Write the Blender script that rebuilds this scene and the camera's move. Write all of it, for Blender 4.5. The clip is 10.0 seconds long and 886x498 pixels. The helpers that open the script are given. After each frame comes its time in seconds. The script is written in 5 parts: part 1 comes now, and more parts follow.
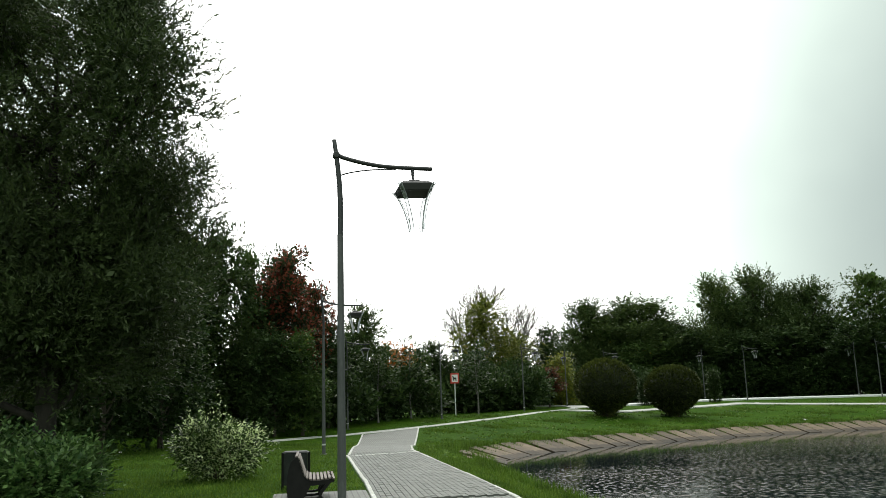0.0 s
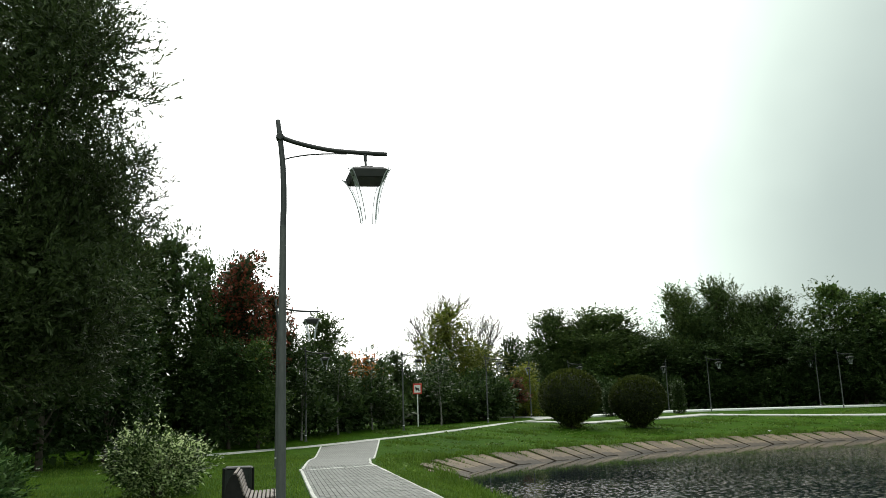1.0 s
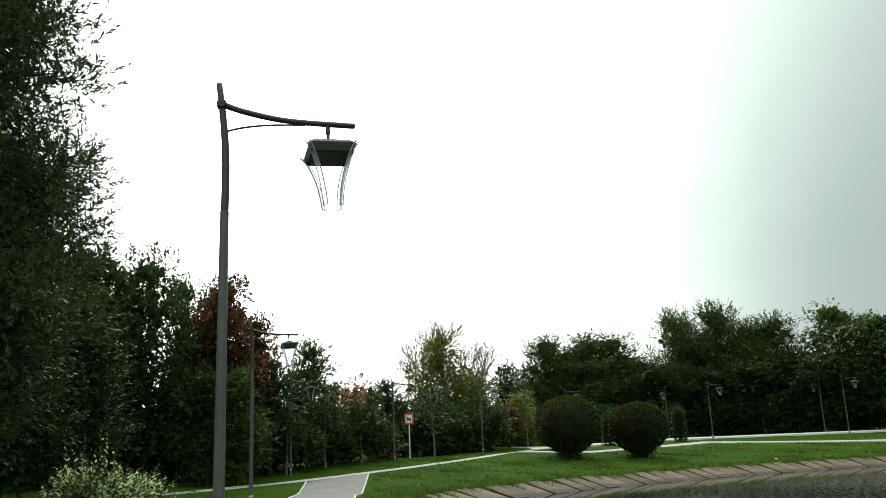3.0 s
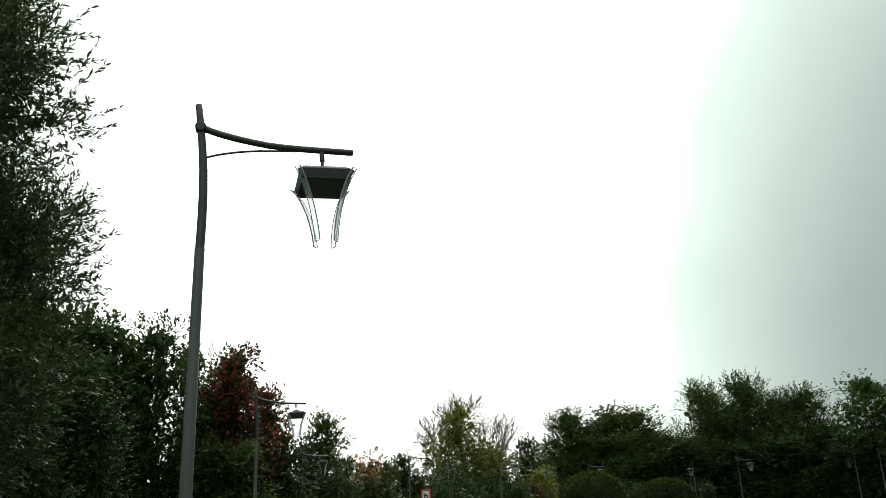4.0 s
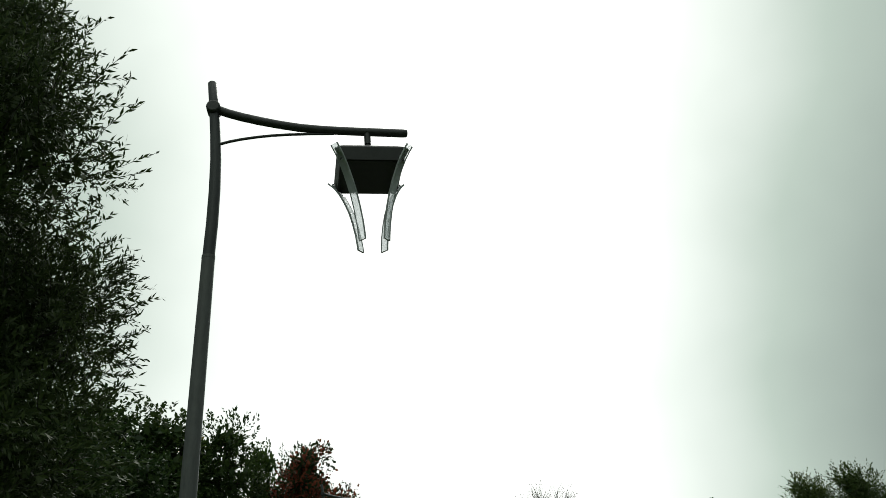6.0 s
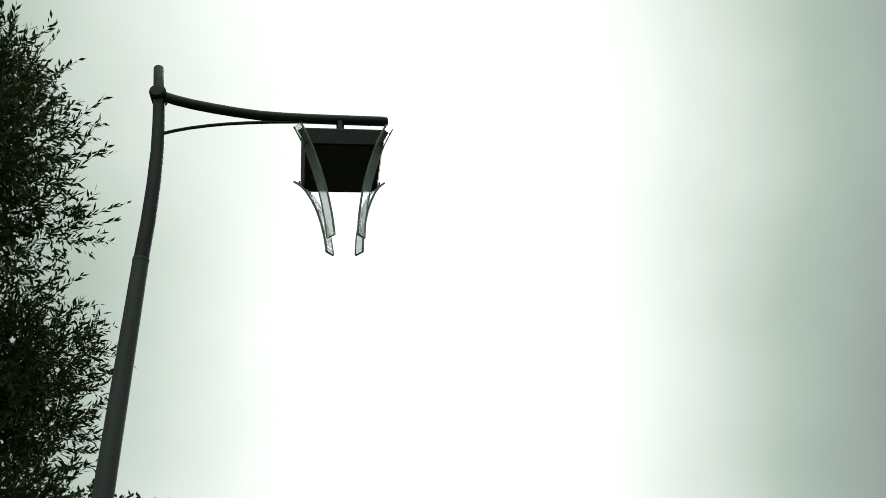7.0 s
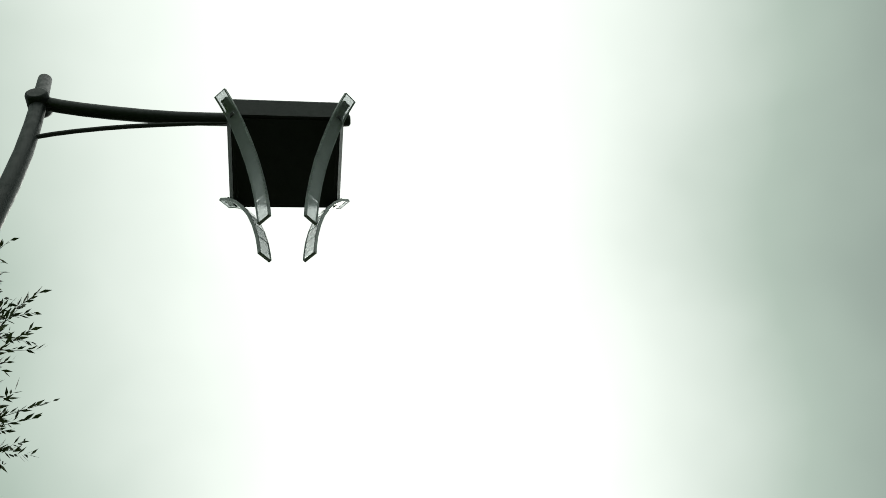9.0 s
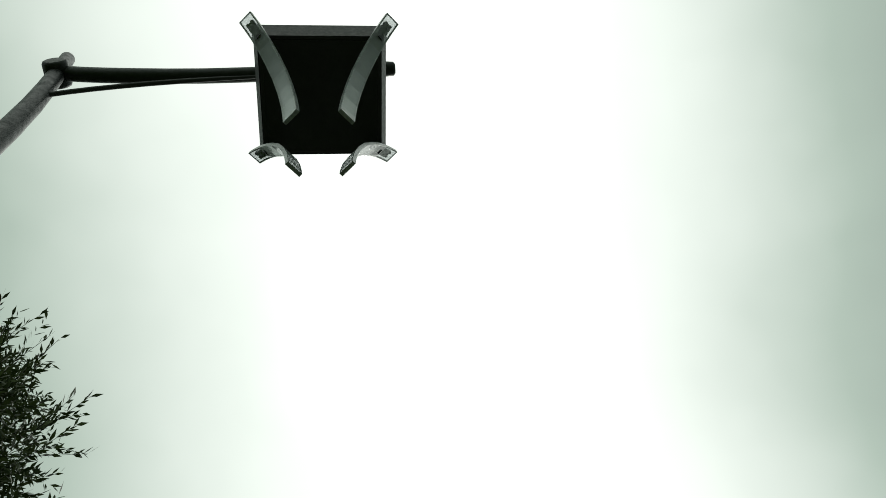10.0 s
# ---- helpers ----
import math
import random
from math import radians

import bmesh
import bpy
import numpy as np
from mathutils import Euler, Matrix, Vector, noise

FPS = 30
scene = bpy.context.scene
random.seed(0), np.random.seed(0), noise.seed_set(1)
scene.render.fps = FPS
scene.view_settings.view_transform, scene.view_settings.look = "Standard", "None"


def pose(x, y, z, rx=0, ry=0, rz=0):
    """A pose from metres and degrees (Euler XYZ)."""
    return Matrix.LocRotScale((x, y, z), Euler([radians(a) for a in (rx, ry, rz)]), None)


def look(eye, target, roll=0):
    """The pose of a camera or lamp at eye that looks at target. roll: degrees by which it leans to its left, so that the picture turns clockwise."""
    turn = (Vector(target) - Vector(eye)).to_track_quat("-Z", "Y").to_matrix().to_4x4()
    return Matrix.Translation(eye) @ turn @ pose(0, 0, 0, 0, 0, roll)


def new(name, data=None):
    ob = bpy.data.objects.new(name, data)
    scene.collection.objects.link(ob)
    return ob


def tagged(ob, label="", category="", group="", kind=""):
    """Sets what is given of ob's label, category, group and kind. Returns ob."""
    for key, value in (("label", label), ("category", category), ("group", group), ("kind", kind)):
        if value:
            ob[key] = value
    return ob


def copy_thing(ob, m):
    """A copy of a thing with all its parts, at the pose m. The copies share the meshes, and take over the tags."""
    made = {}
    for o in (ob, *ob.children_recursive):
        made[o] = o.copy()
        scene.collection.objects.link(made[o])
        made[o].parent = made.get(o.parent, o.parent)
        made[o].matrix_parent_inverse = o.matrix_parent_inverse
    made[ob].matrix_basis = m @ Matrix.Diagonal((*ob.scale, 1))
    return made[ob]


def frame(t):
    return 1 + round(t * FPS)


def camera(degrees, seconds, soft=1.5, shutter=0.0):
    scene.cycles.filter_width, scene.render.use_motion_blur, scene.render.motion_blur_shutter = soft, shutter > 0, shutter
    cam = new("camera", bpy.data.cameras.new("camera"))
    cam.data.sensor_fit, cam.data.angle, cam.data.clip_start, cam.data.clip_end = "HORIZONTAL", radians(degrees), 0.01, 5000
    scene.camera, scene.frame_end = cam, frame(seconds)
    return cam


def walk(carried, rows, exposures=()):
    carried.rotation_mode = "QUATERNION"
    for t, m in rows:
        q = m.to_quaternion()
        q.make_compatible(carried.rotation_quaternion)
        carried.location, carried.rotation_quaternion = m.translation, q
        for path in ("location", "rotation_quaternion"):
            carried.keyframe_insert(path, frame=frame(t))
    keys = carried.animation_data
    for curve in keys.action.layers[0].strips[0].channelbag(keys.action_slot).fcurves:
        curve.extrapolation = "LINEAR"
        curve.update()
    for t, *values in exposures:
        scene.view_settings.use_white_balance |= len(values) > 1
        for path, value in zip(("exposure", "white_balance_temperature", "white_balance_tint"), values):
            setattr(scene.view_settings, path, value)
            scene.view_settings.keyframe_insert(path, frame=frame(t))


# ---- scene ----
cam = camera(56.3, 10.0, soft=0.5)
PATH = [
    (0, (-0.397, -2.494, 1.512), (-0.083, -0.553, 1.879), -1.7),
    (0.5, (-0.235, -1.915, 1.518), (0.133, 0.012, 1.906), -1.1),
    (1, (-0.087, -1.366, 1.505), (0.309, 0.555, 1.895), -1.7),
    (1.5, (0.035, -0.867, 1.458), (0.436, 1.056, 1.835), -1.8),
    (2, (0.169, -0.409, 1.462), (0.587, 1.517, 1.8), -1.7),
    (2.5, (0.309, 0.098, 1.499), (0.734, 2.016, 1.875), -1.5),
    (3, (0.435, 0.638, 1.51), (0.847, 2.54, 1.969), -2.4),
    (3.2, (0.487, 0.872, 1.492), (0.871, 2.745, 2.078), -2.4),
    (4.3, (0.795, 2.156, 1.572), (1.15, 4.021, 2.201), -2.2),
    (4.5, (0.795, 2.321, 1.581), (1.124, 4.191, 2.209), -2.3),
    (5, (0.833, 2.868, 1.523), (1.07, 4.747, 2.165), -2.0),
    (5.5, (0.941, 3.38, 1.551), (1.149, 5.255, 2.213), -1.7),
    (6, (1.011, 3.878, 1.521), (1.2, 5.675, 2.379), -2.8),
    (6.2, (1.07, 4.087, 1.507), (1.239, 5.834, 2.466), -3.3),
    (7.5, (1.205, 5.596, 1.503), (1.399, 7.279, 2.566), -4.0),
    (8, (1.207, 6.053, 1.512), (1.425, 7.714, 2.605), -4.7),
    (8.5, (1.237, 6.523, 1.564), (1.456, 7.987, 2.909), -8.9),
    (9, (1.277, 7.006, 1.553), (1.51, 8.254, 3.098), -10.6),
    (9.5, (1.303, 7.481, 1.607), (1.537, 8.64, 3.219), -11.2),
    (10, (1.285, 7.96, 1.585), (1.388, 8.913, 3.34), -9.9),
]
walk(cam, [(t, look(eye, target, roll)) for t, eye, target, roll in PATH],
     [(0, 0.26, 6500, 8), (2.5, 0.28, 6500, 7), (4.5, -0.22, 6500, 6), (5.5, -0.55, 6500, 5), (6.2, -0.8, 6500, 3), (7.5, -0.98, 6500, 1), (8.5, -0.95, 6500, 0), (10, -0.92, 6500, 0)])

# ---- world, sun, exposure ----
SUN_AZ, SUN_EL = 8.0, 42.0


def make_world():
    w = bpy.data.worlds.new("overcast_sky")
    scene.world = w
    w.use_nodes = True
    nt = w.node_tree
    nt.nodes.clear()
    N, L = nt.nodes.new, nt.links.new

    def math_node(op, a, b=None, clamp=False):
        n = N("ShaderNodeMath")
        n.operation, n.use_clamp = op, clamp
        for i, v in enumerate((a, b)):
            if v is None:
                continue
            if isinstance(v, (int, float)):
                n.inputs[i].default_value = v
            else:
                L(v, n.inputs[i])
        return n.outputs[0]

    co = N("ShaderNodeTexCoord")
    sky = N("ShaderNodeTexSky")
    sky.sky_type = "NISHITA"
    sky.sun_disc = False
    sky.sun_elevation, sky.sun_rotation = radians(SUN_EL), radians(SUN_AZ)
    # cloud cover: brightest in a broad veil around the hidden sun, greyer to both sides
    side = N("ShaderNodeVectorMath")
    side.operation = "DOT_PRODUCT"
    L(co.outputs["Generated"], side.inputs[0])
    side.inputs[1].default_value = (math.cos(radians(SUN_AZ)), -math.sin(radians(SUN_AZ)), 0)
    sun = N("ShaderNodeVectorMath")
    sun.operation = "DOT_PRODUCT"
    L(co.outputs["Generated"], sun.inputs[0])
    sun.inputs[1].default_value = (math.sin(radians(SUN_AZ)) * math.cos(radians(SUN_EL)),
                                   math.cos(radians(SUN_AZ)) * math.cos(radians(SUN_EL)), math.sin(radians(SUN_EL)))
    big = N("ShaderNodeTexNoise")
    big.inputs["Scale"].default_value, big.inputs["Detail"].default_value = 2.2, 4
    L(co.outputs["Generated"], big.inputs["Vector"])
    up = N("ShaderNodeSeparateXYZ")
    L(co.outputs["Generated"], up.inputs[0])
    off = math_node("ABSOLUTE", math_node("ADD", side.outputs["Value"], 0.015))
    off = math_node("ADD", off, math_node("MULTIPLY", math_node("SUBTRACT", big.outputs["Fac"], 0.5), 0.22))
    low = math_node("MULTIPLY", math_node("MAXIMUM", side.outputs["Value"], 0.0), math_node("SUBTRACT", 0.8, up.outputs["Z"]))
    off = math_node("ADD", off, math_node("MULTIPLY", low, 0.52))
    veil = N("ShaderNodeMapRange")
    veil.interpolation_type = "SMOOTHSTEP"
    L(off, veil.inputs["Value"])
    for k, v in (("From Min", 0.12), ("From Max", 0.74), ("To Min", 1.0), ("To Max", 0.0)):
        veil.inputs[k].default_value = v
    front = N("ShaderNodeMapRange")
    L(sun.outputs["Value"], front.inputs["Value"])
    for k, v in (("From Min", -0.2), ("From Max", 0.75), ("To Min", 0.46), ("To Max", 1.0)):
        front.inputs[k].default_value = v
    amount = math_node("MULTIPLY", veil.outputs[0], front.outputs[0])
    ramp = N("ShaderNodeValToRGB")
    L(amount, ramp.inputs["Fac"])
    e = ramp.color_ramp.elements
    e[0].position, e[0].color = 0.0, (0.43, 0.5, 0.47, 1)
    e[1].position, e[1].color = 1.0, (2.5, 2.5, 2.46, 1)
    m = ramp.color_ramp.elements.new(0.45)
    m.color = (1.05, 1.2, 1.08, 1)
    cloud = N("ShaderNodeBackground")
    L(ramp.outputs["Color"], cloud.inputs["Color"])
    cloud.inputs["Strength"].default_value = 0.95
    blue = N("ShaderNodeBackground")
    L(sky.outputs["Color"], blue.inputs["Color"])
    blue.inputs["Strength"].default_value = 0.05
    mix = N("ShaderNodeMixShader")
    mix.inputs["Fac"].default_value = 0.9
    L(blue.outputs[0], mix.inputs[1])
    L(cloud.outputs[0], mix.inputs[2])
    out = N("ShaderNodeOutputWorld")
    L(mix.outputs[0], out.inputs["Surface"])


make_world()
sun_lamp = bpy.data.lights.new("sun", "SUN")
sun_lamp.energy, sun_lamp.angle, sun_lamp.color = 1.25, radians(18), (1.0, 0.97, 0.92)
_s = new("sun", sun_lamp)
_s.matrix_world = look((math.sin(radians(SUN_AZ)) * 60, math.cos(radians(SUN_AZ)) * 60, 60 * math.tan(radians(SUN_EL))), (0, 0, 0))


# ---- materials ----
def material(name, rough=0.6, metal=0.0):
    mat = bpy.data.materials.new(name)
    mat.use_nodes = True
    b = mat.node_tree.nodes["Principled BSDF"]
    b.inputs["Roughness"].default_value, b.inputs["Metallic"].default_value = rough, metal
    return mat, mat.node_tree, b


def noise_node(nt, scale, detail=4, rough=0.6, coords="Object", stretch=None):
    co = nt.nodes.new("ShaderNodeTexCoord")
    n = nt.nodes.new("ShaderNodeTexNoise")
    n.inputs["Scale"].default_value, n.inputs["Detail"].default_value, n.inputs["Roughness"].default_value = scale, detail, rough
    src = co.outputs[coords]
    if stretch:
        mp = nt.nodes.new("ShaderNodeMapping")
        mp.inputs["Scale"].default_value = stretch
        nt.links.new(src, mp.inputs["Vector"])
        src = mp.outputs[0]
    nt.links.new(src, n.inputs["Vector"])
    return n


def ramp_node(nt, fac, stops):
    r = nt.nodes.new("ShaderNodeValToRGB")
    nt.links.new(fac, r.inputs["Fac"])
    el = r.color_ramp.elements
    el[0].position, el[0].color = stops[0][0], (*stops[0][1], 1)
    el[1].position, el[1].color = stops[-1][0], (*stops[-1][1], 1)
    for p, c in stops[1:-1]:
        el.new(p).color = (*c, 1)
    return r.outputs["Color"]


def mix_colour(nt, a, b, fac, mode="MIX"):
    m = nt.nodes.new("ShaderNodeMix")
    m.data_type, m.blend_type = "RGBA", mode
    for sock, v in ((m.inputs[6], a), (m.inputs[7], b), (m.inputs[0], fac)):
        if isinstance(v, (int, float)):
            sock.default_value = v
        elif isinstance(v, tuple):
            sock.default_value = (*v, 1)
        else:
            nt.links.new(v, sock)
    return m.outputs[2]


def bump(nt, b, height, strength, dist=0.01):
    n = nt.nodes.new("ShaderNodeBump")
    n.inputs["Strength"].default_value, n.inputs["Distance"].default_value = strength, dist
    nt.links.new(height, n.inputs["Height"])
    nt.links.new(n.outputs[0], b.inputs["Normal"])


def plain(name, dark, light, scale, rough=0.6, metal=0.0, fine=None, bump_by=0.2, coords="Object", stretch=None, vary=0.0):
    """Two-scale mottled surface between two colours."""
    mat, nt, b = material(name, rough, metal)
    n1 = noise_node(nt, scale, 5, 0.6, coords, stretch)
    n2 = noise_node(nt, fine or scale * 9, 3, 0.7, coords, stretch)
    c = ramp_node(nt, n1.outputs["Fac"], [(0.3, dark), (0.7, light)])
    c = mix_colour(nt, c, mix_colour(nt, c, ramp_node(nt, n2.outputs["Fac"], [(0.3, (0.45, 0.45, 0.45)), (0.7, (1.35, 1.35, 1.35))]), 1.0, "MULTIPLY"), 0.5)
    if vary:
        info = nt.nodes.new("ShaderNodeObjectInfo")
        c = mix_colour(nt, c, ramp_node(nt, info.outputs["Random"], [(0.0, (1 - vary,) * 3), (1.0, (1 + vary,) * 3)]), 1.0, "MULTIPLY")
    nt.links.new(c, b.inputs["Base Color"])
    rr = ramp_node(nt, n2.outputs["Fac"], [(0.3, (max(rough - 0.12, 0.05),) * 3), (0.7, (min(rough + 0.15, 1),) * 3)])
    nt.links.new(rr, b.inputs["Roughness"])
    bump(nt, b, n2.outputs["Fac"], bump_by)
    return mat


def foliage(name, dark, light, accent=None, amount=0.0, through_light=0.28, rough=0.55):
    """Leaves: each one its own shade, a little light shining through."""
    mat, nt, b = material(name, rough)
    geo = nt.nodes.new("ShaderNodeNewGeometry")
    info = nt.nodes.new("ShaderNodeObjectInfo")
    patch = noise_node(nt, 0.55, 3, 0.6)
    c = ramp_node(nt, geo.outputs["Random Per Island"], [(0.0, dark), (1.0, light)])
    c = mix_colour(nt, c, ramp_node(nt, patch.outputs["Fac"], [(0.3, (0.65, 0.65, 0.65)), (0.7, (1.3, 1.3, 1.2))]), 1.0, "MULTIPLY")
    c = mix_colour(nt, c, ramp_node(nt, info.outputs["Random"], [(0.0, (0.75, 0.8, 0.75)), (1.0, (1.25, 1.15, 1.0))]), 0.8, "MULTIPLY")
    if accent:
        t = nt.nodes.new("ShaderNodeMath")
        t.operation = "MULTIPLY_ADD"
        nt.links.new(patch.outputs["Fac"], t.inputs[0])
        t.inputs[1].default_value = 1.6
        nt.links.new(geo.outputs["Random Per Island"], t.inputs[2])
        pick = nt.nodes.new("ShaderNodeMapRange")
        nt.links.new(t.outputs[0], pick.inputs["Value"])
        pick.inputs["From Min"].default_value, pick.inputs["From Max"].default_value = 2.05 - amount * 1.3, 2.2 - amount * 1.3
        c = mix_colour(nt, c, accent, pick.outputs[0])
    nt.links.new(c, b.inputs["Base Color"])
    b.inputs["Specular IOR Level"].default_value = 0.22
    tr = nt.nodes.new("ShaderNodeBsdfTranslucent")
    nt.links.new(c, tr.inputs["Color"])
    mx = nt.nodes.new("ShaderNodeMixShader")
    mx.inputs["Fac"].default_value = through_light
    nt.links.new(b.outputs[0], mx.inputs[1])
    nt.links.new(tr.outputs[0], mx.inputs[2])
    nt.links.new(mx.outputs[0], nt.nodes["Material Output"].inputs["Surface"])
    return mat


def grass_material():
    mat, nt, b = material("lawn", 0.85)
    n1 = noise_node(nt, 0.16, 5, 0.6)
    n2 = noise_node(nt, 2.3, 4, 0.7)
    n3 = noise_node(nt, 38, 3, 0.7)
    c = ramp_node(nt, n1.outputs["Fac"], [(0.3, (0.027, 0.07, 0.007)), (0.55, (0.041, 0.096, 0.009)), (0.75, (0.066, 0.112, 0.015))])
    c = mix_colour(nt, c, ramp_node(nt, n2.outputs["Fac"], [(0.3, (0.6, 0.65, 0.55)), (0.7, (1.35, 1.25, 1.1))]), 0.8, "MULTIPLY")
    c = mix_colour(nt, c, ramp_node(nt, n3.outputs["Fac"], [(0.3, (0.45, 0.5, 0.4)), (0.7, (1.5, 1.4, 1.2))]), 0.8, "MULTIPLY")
    nt.links.new(c, b.inputs["Base Color"])
    b.inputs["Specular IOR Level"].default_value = 0.02
    bump(nt, b, n3.outputs["Fac"], 0.9, 0.05)
    return mat


def paver_material(textured):
    """Grey concrete block paving; textured: with joints, for the stretches that lie far off."""
    mat, nt, b = material("block_paving" if textured else "paving_block", 0.75)
    n1 = noise_node(nt, 0.7, 4)
    n2 = noise_node(nt, 30, 3, 0.7)
    c = ramp_node(nt, n1.outputs["Fac"], [(0.3, (0.102, 0.108, 0.095)), (0.7, (0.155, 0.162, 0.145))])
    c = mix_colour(nt, c, ramp_node(nt, n2.outputs["Fac"], [(0.3, (0.7, 0.7, 0.7)), (0.7, (1.2, 1.2, 1.2))]), 0.7, "MULTIPLY")
    if textured:
        co = nt.nodes.new("ShaderNodeTexCoord")
        mp = nt.nodes.new("ShaderNodeMapping")
        mp.inputs["Rotation"].default_value = (0, 0, radians(90))
        nt.links.new(co.outputs["Object"], mp.inputs["Vector"])
        br = nt.nodes.new("ShaderNodeTexBrick")
        nt.links.new(mp.outputs[0], br.inputs["Vector"])
        for k, v in (("Scale", 1.0), ("Mortar Size", 0.011), ("Brick Width", 0.2), ("Row Height", 0.1)):
            br.inputs[k].default_value = v
        br.inputs["Color1"].default_value, br.inputs["Color2"].default_value, br.inputs["Mortar"].default_value = (0.9, 0.9, 0.9, 1), (1.08, 1.08, 1.08, 1), (0.5, 0.5, 0.47, 1)
        c = mix_colour(nt, c, br.outputs["Color"], 1.0, "MULTIPLY")
    else:
        geo = nt.nodes.new("ShaderNodeNewGeometry")
        info = nt.nodes.new("ShaderNodeObjectInfo")
        c = mix_colour(nt, c, ramp_node(nt, geo.outputs["Random Per Island"], [(0.0, (0.84, 0.84, 0.83)), (1.0, (1.1, 1.1, 1.1))]), 1.0, "MULTIPLY")
        c = mix_colour(nt, c, ramp_node(nt, info.outputs["Random"], [(0.0, (0.88, 0.88, 0.87)), (1.0, (1.1, 1.1, 1.1))]), 1.0, "MULTIPLY")
    nt.links.new(c, b.inputs["Base Color"])
    bump(nt, b, n2.outputs["Fac"], 0.3, 0.004)
    return mat


def water_material():
    mat, nt, b = material("pond_water", 0.03)
    b.inputs["Base Color"].default_value = (0.011, 0.016, 0.018, 1)
    b.inputs["IOR"].default_value = 1.33
    swell = noise_node(nt, 7.5, 3, 0.55, "Object", (1.0, 0.5, 1.0))
    crest = nt.nodes.new("ShaderNodeMapRange")
    crest.interpolation_type = "SMOOTHSTEP"
    crest.inputs["From Min"].default_value, crest.inputs["From Max"].default_value = 0.54, 0.76
    nt.links.new(swell.outputs["Fac"], crest.inputs["Value"])
    n2 = noise_node(nt, 7.5, 4, 0.7, "Object", (0.6, 1.0, 1.0))
    calm = noise_node(nt, 0.12, 2, 0.5)
    h = nt.nodes.new("ShaderNodeMath")
    h.operation = "MULTIPLY_ADD"
    nt.links.new(n2.outputs["Fac"], h.inputs[0])
    h.inputs[1].default_value = 0.3
    nt.links.new(crest.outputs[0], h.inputs[2])
    k = nt.nodes.new("ShaderNodeMath")
    k.operation = "MULTIPLY"
    nt.links.new(h.outputs[0], k.inputs[0])
    nt.links.new(ramp_node(nt, calm.outputs["Fac"], [(0.35, (0.55, 0.55, 0.55)), (0.62, (1.2, 1.2, 1.2))]), k.inputs[1])
    rip = nt.nodes.new("ShaderNodeAttribute")
    rip.attribute_name = "ripple"
    m = nt.nodes.new("ShaderNodeMath")
    m.operation = "MULTIPLY"
    nt.links.new(k.outputs[0], m.inputs[0])
    nt.links.new(rip.outputs["Fac"], m.inputs[1])
    bump(nt, b, m.outputs[0], 1.0, 0.0145)
    return mat


def acrylic_material():
    """Clear acrylic gone slightly milky, so that it catches the sky."""
    mat, nt, b = material("clear_acrylic", 0.12)
    b.inputs["Base Color"].default_value = (0.9, 0.93, 0.94, 1)
    b.inputs["Transmission Weight"].default_value = 0.82
    b.inputs["IOR"].default_value = 1.45
    n = noise_node(nt, 60, 4, 0.7)
    nt.links.new(ramp_node(nt, n.outputs["Fac"], [(0.35, (0.08,) * 3), (0.7, (0.14,) * 3)]), b.inputs["Roughness"])
    milk = nt.nodes.new("ShaderNodeBsdfTranslucent")
    milk.inputs["Color"].default_value = (0.85, 0.9, 0.92, 1)
    mx = nt.nodes.new("ShaderNodeMixShader")
    grime = noise_node(nt, 9, 4, 0.7)
    nt.links.new(ramp_node(nt, grime.outputs["Fac"], [(0.3, (0.13,) * 3), (0.7, (0.2,) * 3)]), mx.inputs["Fac"])
    nt.links.new(b.outputs[0], mx.inputs[1])
    nt.links.new(milk.outputs[0], mx.inputs[2])
    nt.links.new(mx.outputs[0], nt.nodes["Material Output"].inputs["Surface"])
    return mat


LAWN = grass_material()
PAVING, BLOCK = paver_material(True), paver_material(False)
KERB = plain("kerb_concrete", (0.42, 0.42, 0.38), (0.6, 0.6, 0.56), 2.0, 0.8, vary=0.1)
PALE_STONE = plain("pale_concrete", (0.68, 0.69, 0.67), (0.8, 0.8, 0.78), 1.2, 0.75)
SLAB = plain("weathered_slab", (0.06, 0.043, 0.026), (0.17, 0.122, 0.074), 1.1, 0.85, fine=14, bump_by=0.5, vary=0.35)
PALE_PAVING = plain("pale_paving", (0.36, 0.36, 0.34), (0.48, 0.48, 0.45), 0.8, 0.75)


def damp_slab():
    nt = SLAB.node_tree
    b = nt.nodes["Principled BSDF"]
    src = b.inputs["Base Color"].links[0].from_socket
    co = nt.nodes.new("ShaderNodeTexCoord")
    sep = nt.nodes.new("ShaderNodeSeparateXYZ")
    nt.links.new(co.outputs["Object"], sep.inputs[0])
    add = nt.nodes.new("ShaderNodeMath")
    add.operation = "MULTIPLY_ADD"
    nt.links.new(noise_node(nt, 4.0, 4).outputs["Fac"], add.inputs[0])
    add.inputs[1].default_value = 0.7
    nt.links.new(sep.outputs["Y"], add.inputs[2])
    nt.links.new(mix_colour(nt, src, ramp_node(nt, add.outputs[0], [(0.75, (0.42, 0.4, 0.36)), (1.15, (1, 1, 1))]), 1.0, "MULTIPLY"), b.inputs["Base Color"])


